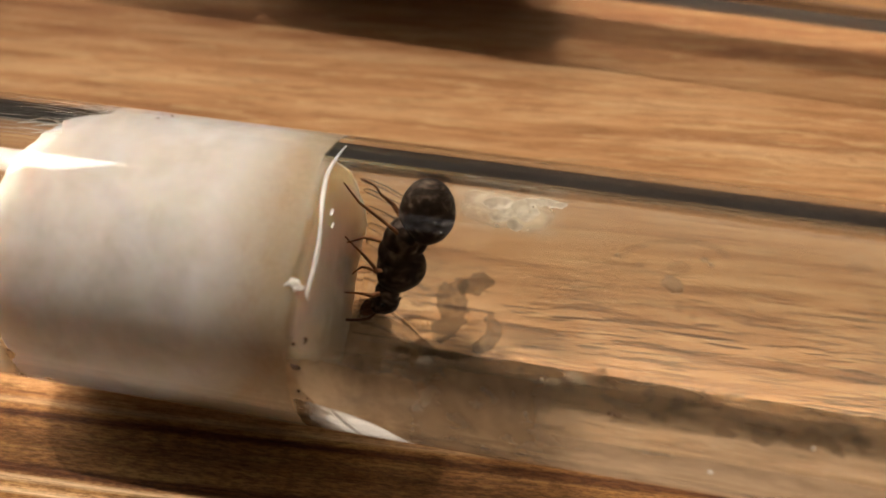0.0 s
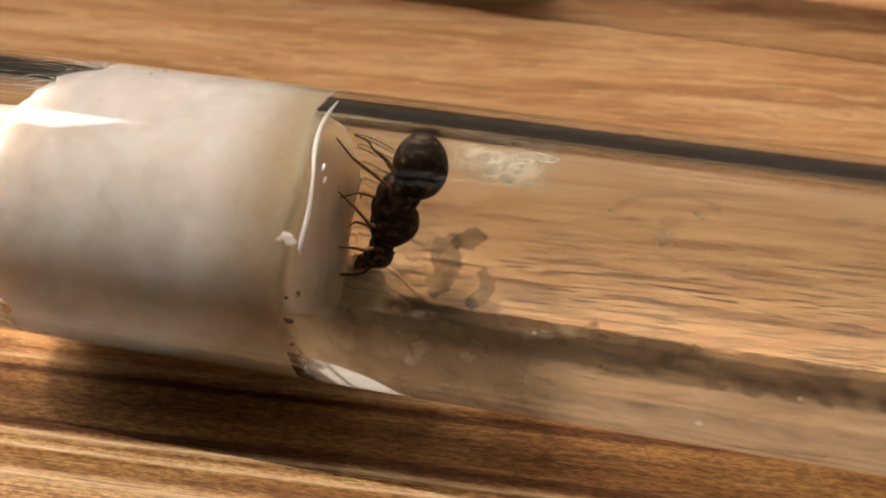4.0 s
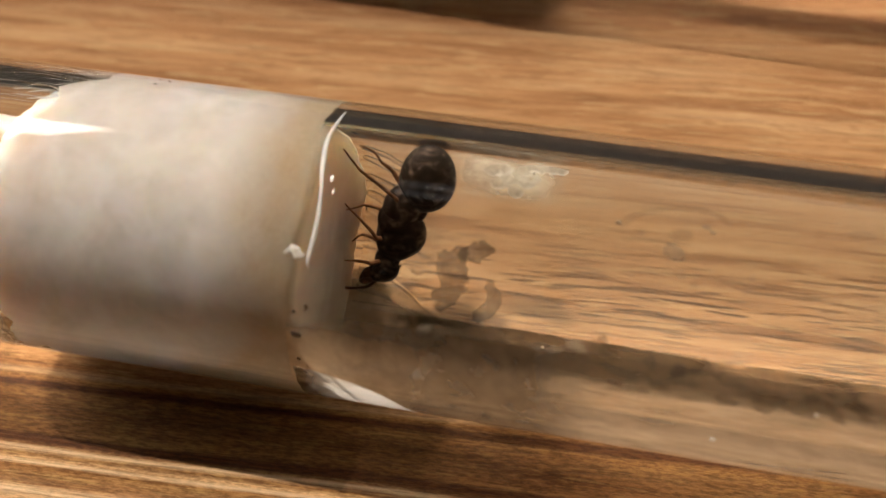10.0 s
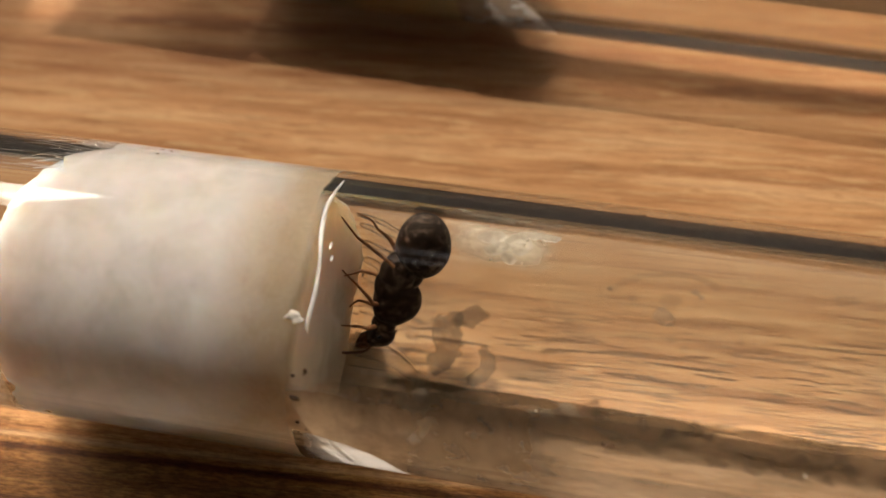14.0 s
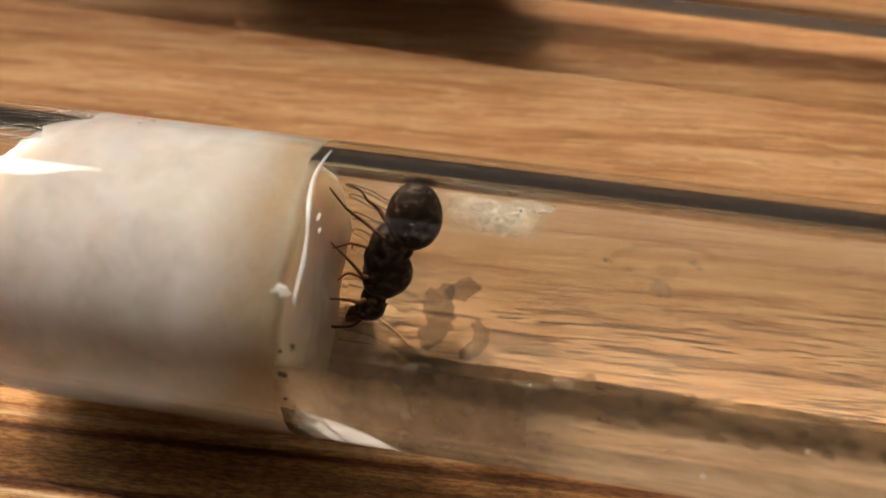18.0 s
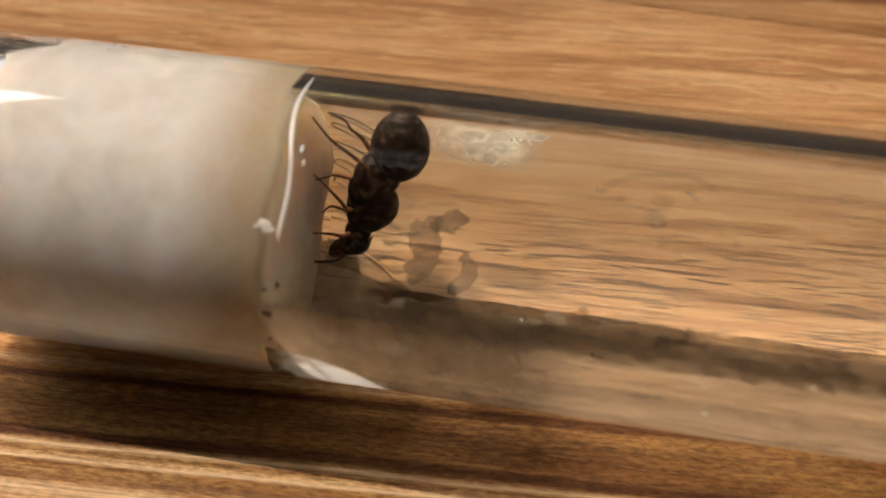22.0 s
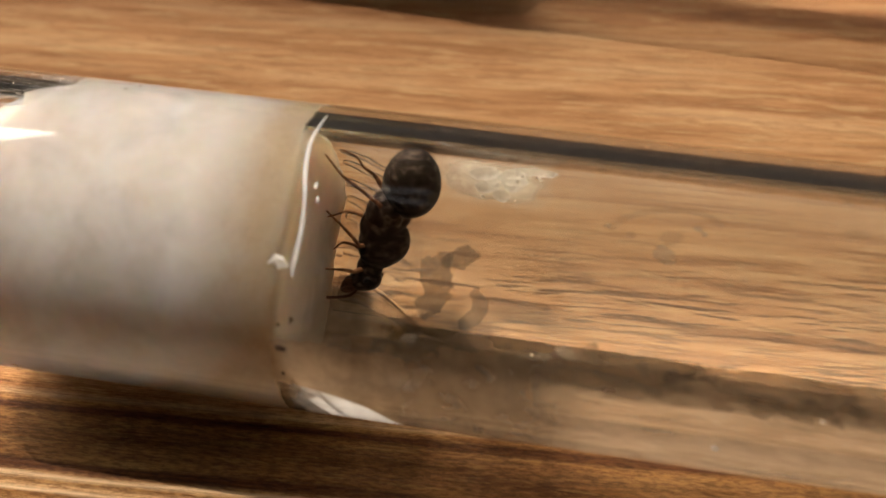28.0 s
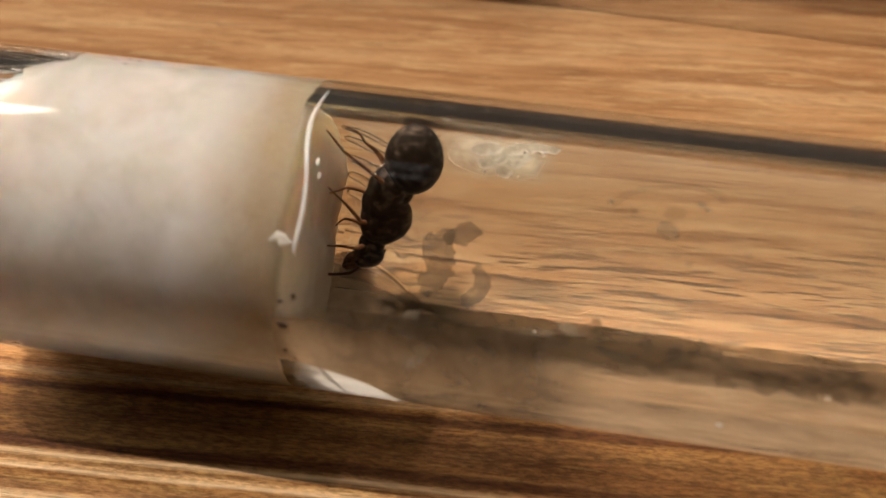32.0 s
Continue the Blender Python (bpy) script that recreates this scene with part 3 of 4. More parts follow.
def test_tube(label):
    prof = [(MOUTH, RI + 0.15), (MOUTH - 0.35, RI + 0.5), (MOUTH, RO + 0.25), (MOUTH + 1.2, RO + 0.25), (MOUTH + 1.8, RO)]
    prof += [(x, RO) for x in range(int(MOUTH) + 4, 104, 4)]
    for k in range(0, 13):
        a = radians(90 * k / 12)
        prof.append((104 + RO * math.sin(a), RO * math.cos(a) if k < 12 else 0.0))
    for k in range(12, -1, -1):
        a = radians(90 * k / 12)
        prof.append((104 + (RI - 0.2) * math.sin(a), RI * math.cos(a) if k < 12 else 0.0))
    prof += [(x, RI) for x in range(100, int(MOUTH), -4)]
    prof.append((MOUTH, RI + 0.15))
    bm = lathe_x(prof, 160)
    bmesh.ops.remove_doubles(bm, verts=bm.verts, dist=1e-7)
    bmesh.ops.recalc_face_normals(bm, faces=bm.faces)
    tube = tagged(new("test_tube"), label, "test tube", "test tubes")
    for name, lo, hi in (("lip", -1e9, MOUTH + 3), ("glass_wall", MOUTH + 3, 102), ("round_end", 102, 1e9)):
        piece = bm.copy()
        bmesh.ops.delete(piece, geom=[f for f in piece.faces if not lo * MM <= f.calc_center_median().x < hi * MM], context="FACES")
        me = bpy.data.meshes.new(name)
        piece.to_mesh(me)
        piece.free()
        for p in me.polygons:
            p.use_smooth = True
        me.materials.append(GLASS)
        ob = new(name, me)
        ob.parent = tube
        ob.visible_shadow = False
    bm.free()
    return tube


def cotton_plug(x_left, x_right, label, near=True, seed=0.0):
    plug = tagged(new("cotton_plug"), label, "cotton", "cotton plugs")
    rr = RI + 0.05
    prof = [(x_left + 1.2, 0.0), (x_left + 0.9, 2.2), (x_left + 0.3, 3.9), (x_left + 0.2, 5.2), (x_left + 0.6, 6.1), (x_left + 1.5, rr - 0.05)]
    x = x_left + 2.2
    while x < x_right - 0.6:
        prof.append((x, rr)); x += 0.35
    prof += [(x_right - 0.45, rr), (x_right - 0.2, rr - 0.04), (x_right - 0.02, rr - 0.16), (x_right + 0.06, rr - 0.45)]
    prof += [(x_right + 0.10, r) for r in (5.6, 5.0, 4.4, 3.8, 3.2, 2.6, 2.0, 1.4, 0.7)] + [(x_right + 0.10, 0.0)]

    def wob(p, a):
        q = Vector((p.x * 0.25, p.y * 0.3, p.z * 0.3 + seed))
        n1 = noise.noise(q) ; n2 = noise.noise(q * 4.1)
        r = math.hypot(p.y, p.z)
        if p.x < x_left + 13.0:
            deg = math.degrees(math.atan2(p.z, p.y))
            bite = 2.6 * max(0.0, min(1.0, (62 - deg) / 12)) * max(0.0, min(1.0, (deg + 25) / 30)) * min(1.0, r / 5.5)
            bite += 0.4 * max(0.0, min(1.0, (112 - deg) / 40)) * max(0.0, min(1.0, (deg + 45) / 30)) * min(1.0, r / 5.5)
            d = 1.2 * n1 + 0.22 * n2 + 0.10 * noise.noise(q * 13) + bite
            p.x += d * (1 - (p.x - x_left) / 13.0)
        elif p.x > x_right - 0.8:
            p.x += 0.35 * n1 + 0.14 * n2 + 0.05 * noise.noise(q * 11)
        s = 1 - (max(0.0, 0.012 * n2) if p.x < x_left + 3.5 else max(0.0, 0.010 * n2 - 0.003))
        p.y *= s; p.z *= s
        return p
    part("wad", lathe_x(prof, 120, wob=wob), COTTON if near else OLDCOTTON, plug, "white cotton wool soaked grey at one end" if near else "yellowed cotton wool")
    dx = x_right + 1.1
    rim = [(-0.55, 6.3, 4.0), (-0.60, 4.85, 5.4), (-0.66, 4.2, 5.9), (-0.80, 2.11, 6.62), (-0.62, 0.3, 6.9), (-0.38, -1.44, 6.82), (-0.22, -3.0, 6.25), (-0.15, -4.4, 5.4), (-0.2, -4.7, 5.0)]
    rim = [(x + dx + 0.26 * noise.noise(Vector((y * 0.8, z * 0.8, 3))), y * 0.945, z * 0.945) for x, y, z in rim[2:]]
    # white strand drawn for the bright meniscus line along the wet rim
    part("wet_rim", limb(rim, [0.05, 0.12, 0.14, 0.09, 0.13, 0.12, 0.04], 8), WETGLINT, plug, "wet shining edge of the cotton")
    # a wisp pressed along the near side of the glass
    bm = bmesh.new()
    rows = []
    for i in range(41):
        t = i / 40
        x = -1.2 + 6.5 * t + dx
        up, low = 0.02 + 0.24 * t + 0.60 * t ** 6, 0.99 - 0.08 * t
        rows.append([bm.verts.new(Vector((x, -(RI + 0.08) * math.cos(al), -(RI + 0.08) * math.sin(al))) * MM) for al in [up + (low - up) * k / 14 for k in range(15)]])
    for a, b in zip(rows, rows[1:]):
        for k in range(14):
            bm.faces.new((a[k], a[k + 1], b[k + 1], b[k]))
    part("wisp", bm, WISP, plug, "thin white wisp of wet cotton along the glass")
    # loose hairs at the dry end, against the glass
    rng = random.Random(3 + int(seed))
    hairs = bmesh.new()
    for k in range(165):
        along, tuft = k < 16, k >= 150
        a = radians(rng.uniform(15, 66) if not tuft else rng.uniform(196, 214))
        x = x_left + (2.2 if tuft else 5.2) + rng.uniform(-1.2, 0.8)
        L = rng.uniform(4.0, 13.0) if along else rng.uniform(0.8, 3.6) if not tuft else rng.uniform(0.3, 1.0)
        da = rng.uniform(-0.08, 0.08) if along else rng.uniform(-0.3, 0.3)
        pts = []
        for q in range(4):
            t = q / 3
            rr2 = RI + 0.03 - 0.10 * rng.random() * t
            an = a + da * t + rng.uniform(-0.05, 0.05)
            pts.append((x - L * t, rr2 * math.cos(an), rr2 * math.sin(an)))
        limb(pts, rng.uniform(0.008, 0.018), 5, hairs, 3)
    part("loose_fibres", hairs, FIBRE, plug, "fine loose cotton hairs")
    if near:
        for c, ax in (((-1.35, -3.95, 5.24), (0.60, 0.28, 0.08)), ((-0.85, -4.08, 5.14), (0.36, 0.18, 0.07)), ((-2.5, -5.2, 4.02), (0.22, 0.45, 0.03))):
            part("tuft", blob(c, ax, axis_turn(Vector((0, c[1], c[2])).normalized(), (1, 0.2, 0)), 28, 0.14, 4.0), TUFT, plug, "small white wet tuft")
        # white beads in place of sun glints on the glass
        for c, ax in (((0.05, -0.48, 6.45), (0.08, 0.24, 0.06)), ((0.28, -1.15, 6.36), (0.06, 0.20, 0.05))):
            part("glint_bead", blob(c, ax, None, 14), WETGLINT, plug, "tiny white bead standing for a sun glint on the glass")
    return plug


def lower(ob, y=0.0, x=0.0, rz=0.0):
    ob.matrix_basis = pose(x * MM, y * MM, RO * MM, 0, 0, rz)
    return ob


lower(test_tube("clear glass test tube holding a cotton plug and an ant"))
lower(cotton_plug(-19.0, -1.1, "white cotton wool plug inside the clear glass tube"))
Y2, RZ2 = 36.5, -2.0
lower(test_tube("clear glass test tube with a cotton plug, lying behind"), Y2, 0, RZ2)
lower(cotton_plug(-17.4, 0.4, "yellowed cotton wool plug in the tube behind", near=False, seed=7.0), Y2, 0, RZ2)


# ---- the ant ----
def queen_ant():
    ant = tagged(new("ant"), "dark brown queen ant clinging to the wet cotton, head down", "ant")
    back = Vector((0.92, 0.38, -0.10))
    # gaster in overlapping segments
    gc, gd = Vector((3.42, 4.70, 9.52)), Vector((0.10, 0.36, 0.93))
    T = axis_turn(gd, back)

    def egg(p):
        w = 1.0 - 0.10 * p.z
        return Vector((p.x * w, p.y * w, p.z))
    for lo, hi, g in ((-1.01, -0.42, 1.0), (-0.46, 0.12, 1.012), (0.06, 0.58, 1.0), (0.52, 1.01, 0.985)):
        bm = bmesh.new()
        bmesh.ops.create_uvsphere(bm, u_segments=40, v_segments=40, radius=1.0)
        bmesh.ops.delete(bm, geom=[v for v in bm.verts if not lo <= v.co.z <= hi], context="VERTS")
        for v in bm.verts:
            p = egg(v.co)
            lip = 0.03 * max(0.0, (v.co.z - lo) / (hi - lo) - 0.75) * -1
            p = Vector((p.x * 1.55 * (g + lip), p.y * 1.50 * (g + lip), p.z * 2.20))
            v.co = (T @ p + gc) * MM
        part("gaster_segment", bm, BODY, ant, "glossy dark brown abdomen plate")
    # waist scale and thorax
    part("petiole", blob((2.62, 3.72, 7.55), (0.85, 0.72, 0.9), axis_turn((0.05, 0.3, 0.95), back), 24), BODY, ant)
    tc, td = Vector((1.84, 2.84, 6.17)), Vector((0.14, 0.37, 0.92))
    TT = axis_turn(td, back)

    def hump(p):
        return Vector((p.x * (1 + 0.16 * (p.x > 0)) - 0.10 * p.z * p.z, p.y, p.z))
    th = part("thorax", blob(tc + TT @ Vector((0.10, 0, 0)), (1.32, 1.15, 1.72), TT, 40, 0.05, 1.2, shape=hump), BODY, ant, "bulky dark brown thorax")
    part("wing_scar", blob(tc + TT @ Vector((0.55, -0.86, 0.35)), (0.28, 0.12, 0.36), TT, 14), LEG, th, "reddish wing scar")
    part("propodeum", blob((2.12, 3.5, 7.95), (1.08, 0.98, 1.45), TT, 32, 0.05, 1.4), BODY, ant)
    part("mesonotum", blob((1.92, 3.2, 7.1), (1.22, 1.05, 1.35), TT, 28, 0.04, 1.4), BODY, ant)
    part("neck", blob((1.28, 2.05, 4.72), (0.74, 0.68, 0.78), TT, 24), BODY, ant)
    # head and jaws
    hc, hd = Vector((0.98, 1.68, 3.95)), Vector((0.82, 0.42, 0.25))
    H = axis_turn(hd, (-0.3, 0.2, 0.9))

    def wedge(p):
        w = 1.0 + 0.22 * p.z
        return Vector((p.x * w, p.y * w, p.z))
    head = part("head", blob(hc, (0.72, 0.84, 0.98), H, 36, 0.03, 1.5, shape=wedge), BODY, ant, "dark brown triangular head")
    for s in (-1, 1):
        part("eye", blob(hc + H @ Vector((0.30, 0.72 * s, 0.10)), (0.16, 0.12, 0.18), H, 16), EYE, head, "small black compound eye")
        part("mandible", limb([hc + H @ Vector((0.0, 0.38 * s, -0.80)), hc + H @ Vector((-0.05, 0.27 * s, -1.15)), hc + H @ Vector((-0.1, 0.06 * s, -1.45))], [0.24, 0.24, 0.10], 10), JAW, head, "reddish brown jaw")
    part("face_plate", blob(hc + H @ Vector((0.16, 0, -0.78)), (0.34, 0.44, 0.40), H, 18), JAW, head, "paler brown face plate")
    # feelers
    for nm, P in (("near", [(0.62, 1.25, 3.38), (0.20, 0.95, 3.02), (-0.20, 0.80, 2.98), (-0.9, 0.56, 3.12), (-1.65, 0.36, 3.42)]),
                  ("far", [(1.20, 1.60, 3.45), (1.55, 1.75, 3.50), (1.78, 1.95, 3.74), (1.95, 2.10, 4.06)])):
        f = part("feeler", limb(P[:3], [0.10, 0.085, 0.095], 8), JAW, ant, "thin elbowed brown feeler")
        Q = [Vector(p) for p in P[2:]]
        part("feeler_tip", limb(Q, [0.075] + [0.095] * (len(Q) - 2) + [0.07], 8), JAW, f)
    # legs: hip, thigh, shin, foot
    V = Vector((0.40, -0.87, 0.29))
    legs = (([(1.90, 3.4, 7.6), (1.75, 3.6, 8.9), (-0.04, 3.52, 10.99), (-0.45, 3.55, 11.7), (-0.77, 3.59, 12.22)], 0.55),
            ([(2.2, 3.9, 8.9), (1.75, 4.05, 9.75), (1.15, 4.0, 10.55), (0.80, 4.05, 11.35), (0.15, 4.0, 11.85)], -0.75),
            ([(1.3, 2.6, 6.2), (0.68, 2.41, 6.61), (-0.14, 2.5, 8.04), (-0.52, 2.5, 8.6), (-0.82, 2.52, 9.03)], 0.55),
            ([(1.6, 3.0, 6.9), (1.02, 2.94, 7.76), (0.19, 2.72, 8.23), (-0.25, 2.5, 8.22), (-0.69, 2.32, 8.23)], -0.55),
            ([(1.2, 2.3, 5.4), (0.66, 2.18, 5.94), (0.02, 2.03, 6.37), (-0.26, 1.88, 6.28), (-0.50, 1.74, 6.10)], -0.45),
            ([(1.1, 2.0, 4.9), (0.35, 1.69, 4.9), (-0.44, 1.46, 5.27), (-0.76, 1.32, 5.32), (-1.0, 1.22, 5.37)], 0.45))
    for P, off in legs:
        P = [Vector(p) + V * off * w for p, w in zip(P, (0.6, 1.0, 0.9, 0.75, 0.6))]
        leg = part("leg", limb([P[0], P[1]], [0.16, 0.13], 10), LEG, ant, "slender reddish brown leg")
        part("shin", limb([P[1], (P[1] + P[2]) / 2 + Vector((0.02, 0, 0.03)), P[2]], [0.11, 0.10, 0.075], 8), LEG, leg)
        part("foot", limb(P[2:], [0.07, 0.055, 0.045], 8), LEG, leg)
    return ant


queen_ant()


# ---- wet and dirty glass inside the tube, with films standing for light and shade ----
def on_wall(x, deg, r):
    a = radians(deg)
    return Vector((x, r * math.cos(a), RO + r * math.sin(a)))


def wisp_span(x):
    """The angles below the horizontal between which the wisp of cotton lies at x."""
    t = (x + 1.2) / 6.5
    return (0.02 + 0.24 * t + 0.60 * t ** 6, 0.99 - 0.08 * t) if 0 <= t <= 1 else (9, -9)


def under_wisp(x, deg):
    lo, hi = wisp_span(x)
    return lo + 0.01 < radians(deg + 180) < hi - 0.01


def wall_patch(name, x0, x1, a0, a1, r, material, label, nx=60, na=24, hole=None):
    bm = bmesh.new()
    grid = []
    for i in range(nx + 1):
        row = []
        for j in range(na + 1):
            p = on_wall(x0 + (x1 - x0) * i / nx, a0 + (a1 - a0) * j / na, r)
            row.append(bm.verts.new((p - Vector((0, 0, RO))) * MM))
        grid.append(row)
    for i in range(nx):
        for j in range(na):
            if hole and hole(x0 + (x1 - x0) * (i + 0.5) / nx, a0 + (a1 - a0) * (j + 0.5) / na):
                continue
            bm.faces.new((grid[i][j], grid[i + 1][j], grid[i + 1][j + 1], grid[i][j + 1]))
    ob = tagged(part(name, bm, material, None), label, "residue")
    lower(ob)
    return ob


# grey edge reflection of the rear tube, painted as a strip
ob = wall_patch("shade_film", 1.5, 96, -128, -150, RI + 0.02, GREYFILM, "grey film standing for the reflecting edge of the tube behind", 60, 12)
lower(ob, Y2, 0, RZ2)
# strip added to cast the glass-edge shadow line on the table
ob = wall_patch("dimming_film", -35, 96, 160, 174, RI + 0.02, BROWNFILM, "thin brown film casting the shadow edge of the tube behind", 60, 8)
lower(ob, Y2, 0, RZ2)
# patch added to lengthen the rear cotton's shadow
ob = wall_patch("shade_film", 6.5, 15.5, -84, -208, RI + 0.035, FOG, "greyish mist on the glass beside the cotton, darkened like its shadow", 60, 30)
lower(ob, Y2, -6.5, RZ2)
# veil added for the partial shadow of the rear tube's glass
ob = wall_patch("light_tint_film", -35, 96, 10, 158, RI + 0.02, TUBEVEIL, "brownish veil added to dim the wood under the tube behind", 60, 24)
lower(ob, Y2, 0, RZ2)
# extra film that only shades the rear tube's mouth end
ob = wall_patch("dimming_film", -35.5, -18.5, 5, 172, RI + 0.03, BROWNFILM, "brown film added to dim the mouth end of the tube behind", 30, 24)
lower(ob, Y2, 0, RZ2)
wall_patch("dirt_streak", 2.0, 76, -86, -118, RI - 0.02, DAMP, "dark damp dirt along the floor of the glass tube")
wall_patch("haze_film", 3.0, 92, -83, -182, RI + 0.02, HAZE, "pale dried haze on the inside of the glass", 60, 30)
# paler than the mist: light through the wad put into its colour
wall_patch("milky_film", -1.3, 8.5, -62, -208, RI + 0.045, MILK, "milky wet film beside the cotton, lightened as if lit through it", 110, 130, under_wisp)
# mist, coloured dark where the cotton's shadow falls
wall_patch("shade_film", 0.5, 18.5, -70, -208, RI + 0.035, FOG, "greyish mist on the glass beside the cotton, darkened like its shadow", 180, 130, under_wisp)


# pale veil added to brighten and wash out the wood behind
wall_patch("light_tint_film", -0.6, 95, -88, 25, RI - 0.015, VEIL, "faint pale veil lightening the wood seen through the glass", 40, 30)
# dark internal reflection of the glass wall, painted as a band
wall_patch("shade_film", -35.5, 96, 49, 63, RI + 0.025, BANDFILM, "dark grey strip standing for the dark reflection in the upper glass", 80, 8)
# left of the cotton: film added in place of the glass's shade
wall_patch("haze_film", -35.5, -17.5, -80, -200, RI + 0.02, LEFTDIM, "pale film dulling the wood seen through the empty glass", 30, 30)
wall_patch("egg_jelly", 3.9, 11.2, -24, 30, RI - 0.04, JELLY, "pale translucent jelly round the ant eggs", 40, 30)


def water_film():
    """A shallow pool on the tube's floor with a rounded, rippled edge."""
    edge = [(-1.2, -0.2), (0.3, 3.4), (0.8, 4.1), (2.0, 3.6), (2.8, 3.4), (4.2, 3.4), (5.0, 3.8), (5.6, 3.4), (6.2, 2.6), (6.7, 1.5)]
    bm = bmesh.new()
    top, low = [], []
    nx, na = 90, 70
    for j in range(na + 1):
        deg = -84 + 70.0 * j / na
        y = RI * math.cos(radians(deg))
        xe = edge[-1][1]
        for (ya, xa), (yb, xb) in zip(edge, edge[1:]):
            if ya <= y <= yb:
                xe = xa + (xb - xa) * (y - ya) / (yb - ya)
        if y < edge[0][0]:
            xe = -0.2
        xe += 0.3 * noise.noise(Vector((y * 1.3, 4.0, 0)))
        side = min(1.0, max(0.0, min((deg + 84) / 9.0, (-14 - deg) / 22.0)))
        rt, rl = [], []
        for i in range(nx + 1):
            x = -0.9 + (xe + 0.9) * i / nx
            d = max(0.0, xe - x)
            q = min(1.0, d / 1.3)
            h = 0.22 * q * q * (3 - 2 * q) * side * side * (3 - 2 * side)
            h += 0.11 * noise.noise(Vector((x * 0.9, y * 1.8, 2.0))) * min(1, d / 0.7) * side
            rt.append(bm.verts.new((on_wall(x, deg, RI + 0.012 - max(h, 0.0)) - Vector((0, 0, RO))) * MM))
            rl.append(bm.verts.new((on_wall(x, deg, RI + 0.03) - Vector((0, 0, RO))) * MM))
        top.append(rt); low.append(rl)
    for g in (top, low):
        for j in range(na):
            for i in range(nx):
                bm.faces.new((g[j][i], g[j][i + 1], g[j + 1][i + 1], g[j + 1][i]))
    for j in range(na):
        for i in (0, nx):
            bm.faces.new((top[j][i], top[j + 1][i], low[j + 1][i], low[j][i]))
    for i in range(nx):
        for j in (0, na):
            bm.faces.new((top[j][i], top[j][i + 1], low[j][i + 1], low[j][i]))
    ob = tagged(part("water_film", bm, WATER, None), "clear shallow water seeping from the wet cotton", "water")
    ob.visible_shadow = False
    return lower(ob)


water_film()


def water_ridges():
    """Thin ridges of water drawn out between the cotton and the glass."""
    rng = random.Random(12)
    film = tagged(new("water_ripples"), "thin clear water ripples between the cotton and the glass", "water")
    for k in range(5):
        d0 = 14 - 12.0 * k + rng.uniform(-2, 2)
        L = rng.uniform(1.6, 2.6)
        pts = [on_wall(-0.7 + L * q / 4, d0 - (13 + 4 * rng.random()) * (q / 4) ** 1.3, RI + 0.16) for q in range(5)]
        ob = part("ripple", limb(pts, [0.24, 0.28, 0.26, 0.22, 0.17], 10), WATER, film)
        ob.visible_shadow = False
    return film


def wall_blob(x, deg, r, axes, seg=16, spin=0.0, rough=0.0):
    """A lump flattened against the wall: half-axes along the tube, round it, and inwards."""
    a = radians(deg)
    inward = Vector((0, -math.cos(a), -math.sin(a)))
    along = Vector((math.cos(radians(spin)), 0, 0)) + Vector((0, -math.sin(a), math.cos(a))) * math.sin(radians(spin))
    T = axis_turn(inward, along)
    c = on_wall(x, deg, r)
    return blob(c, axes, T, seg, rough, 2.5)


def deg_of(y, z):
    return math.degrees(math.atan2(z - RO, y))


def mound(lumps, height, st=0.06, seed=0.0, level=0.34, ragged=0.16):
    """One soft surface over overlapping lumps (x, degrees round the wall, radius)."""
    bm = bmesh.new()
    xs = [p[0] for p in lumps]; vs = [radians(p[1]) * RI for p in lumps]
    pad = 1.8 * max(p[2] for p in lumps)
    nx, nv = int((max(xs) - min(xs) + 2 * pad) / st), int((max(vs) - min(vs) + 2 * pad) / st)
    grid = {}
    for i in range(nx):
        for j in range(nv):
            x, v = min(xs) - pad + i * st, min(vs) - pad + j * st
            f = sum(math.exp(-1.1 * ((x - p[0]) ** 2 + (v - q) ** 2) / (p[2] * p[2])) for p, q in zip(lumps, vs))
            f += ragged * (noise.noise(Vector((x * 2.2, v * 2.2, 5 + seed))) + 0.5 * noise.noise(Vector((x * 6, v * 6, 5 + seed))))
            if f > level:
                h = height * min(1.0, (f - level) * 1.6) * (1 + 0.35 * noise.noise(Vector((x * 3, v * 3, 9 + seed))))
                p = on_wall(x, math.degrees(v / RI), RI - 0.03 - h)
                grid[i, j] = bm.verts.new(p * MM)
    for i, j in list(grid):
        q = [grid.get(k) for k in ((i, j), (i + 1, j), (i + 1, j + 1), (i, j + 1))]
        if all(q):
            bm.faces.new(q)
    return bm


def floor_deg(y):
    return -math.degrees(math.acos(max(-1, min(1, y / RI))))


def grey_blobs():
    clump = tagged(new("grey_clump"), "soft grey-brown translucent blobs lying on the tube floor", "larvae")
    groups = (((5.4, 4.35, .38), (5.85, 4.5, .40), (6.3, 4.65, .48), (5.0, 4.2, .26)),
              ((4.95, 4.35, .38), (4.05, 4.0, .36), (4.5, 3.7, .62), (4.75, 3.1, .70), (4.9, 2.4, .45), (4.6, 1.7, .45), (3.95, 1.9, .32), (4.3, 1.2, .3)),
              ((6.9, 2.8, .26), (7.3, 2.4, .38), (7.3, 1.8, .40), (6.95, 1.25, .42), (6.6, 0.95, .36)))
    for k, lumps in enumerate(groups):
        part("grey_mound", mound([(x, floor_deg(y), r * 1.2) for x, y, r in lumps], 0.10, seed=k, ragged=0.34), GREYBLOB, clump)
    return clump


grey_blobs()
water_ridges()


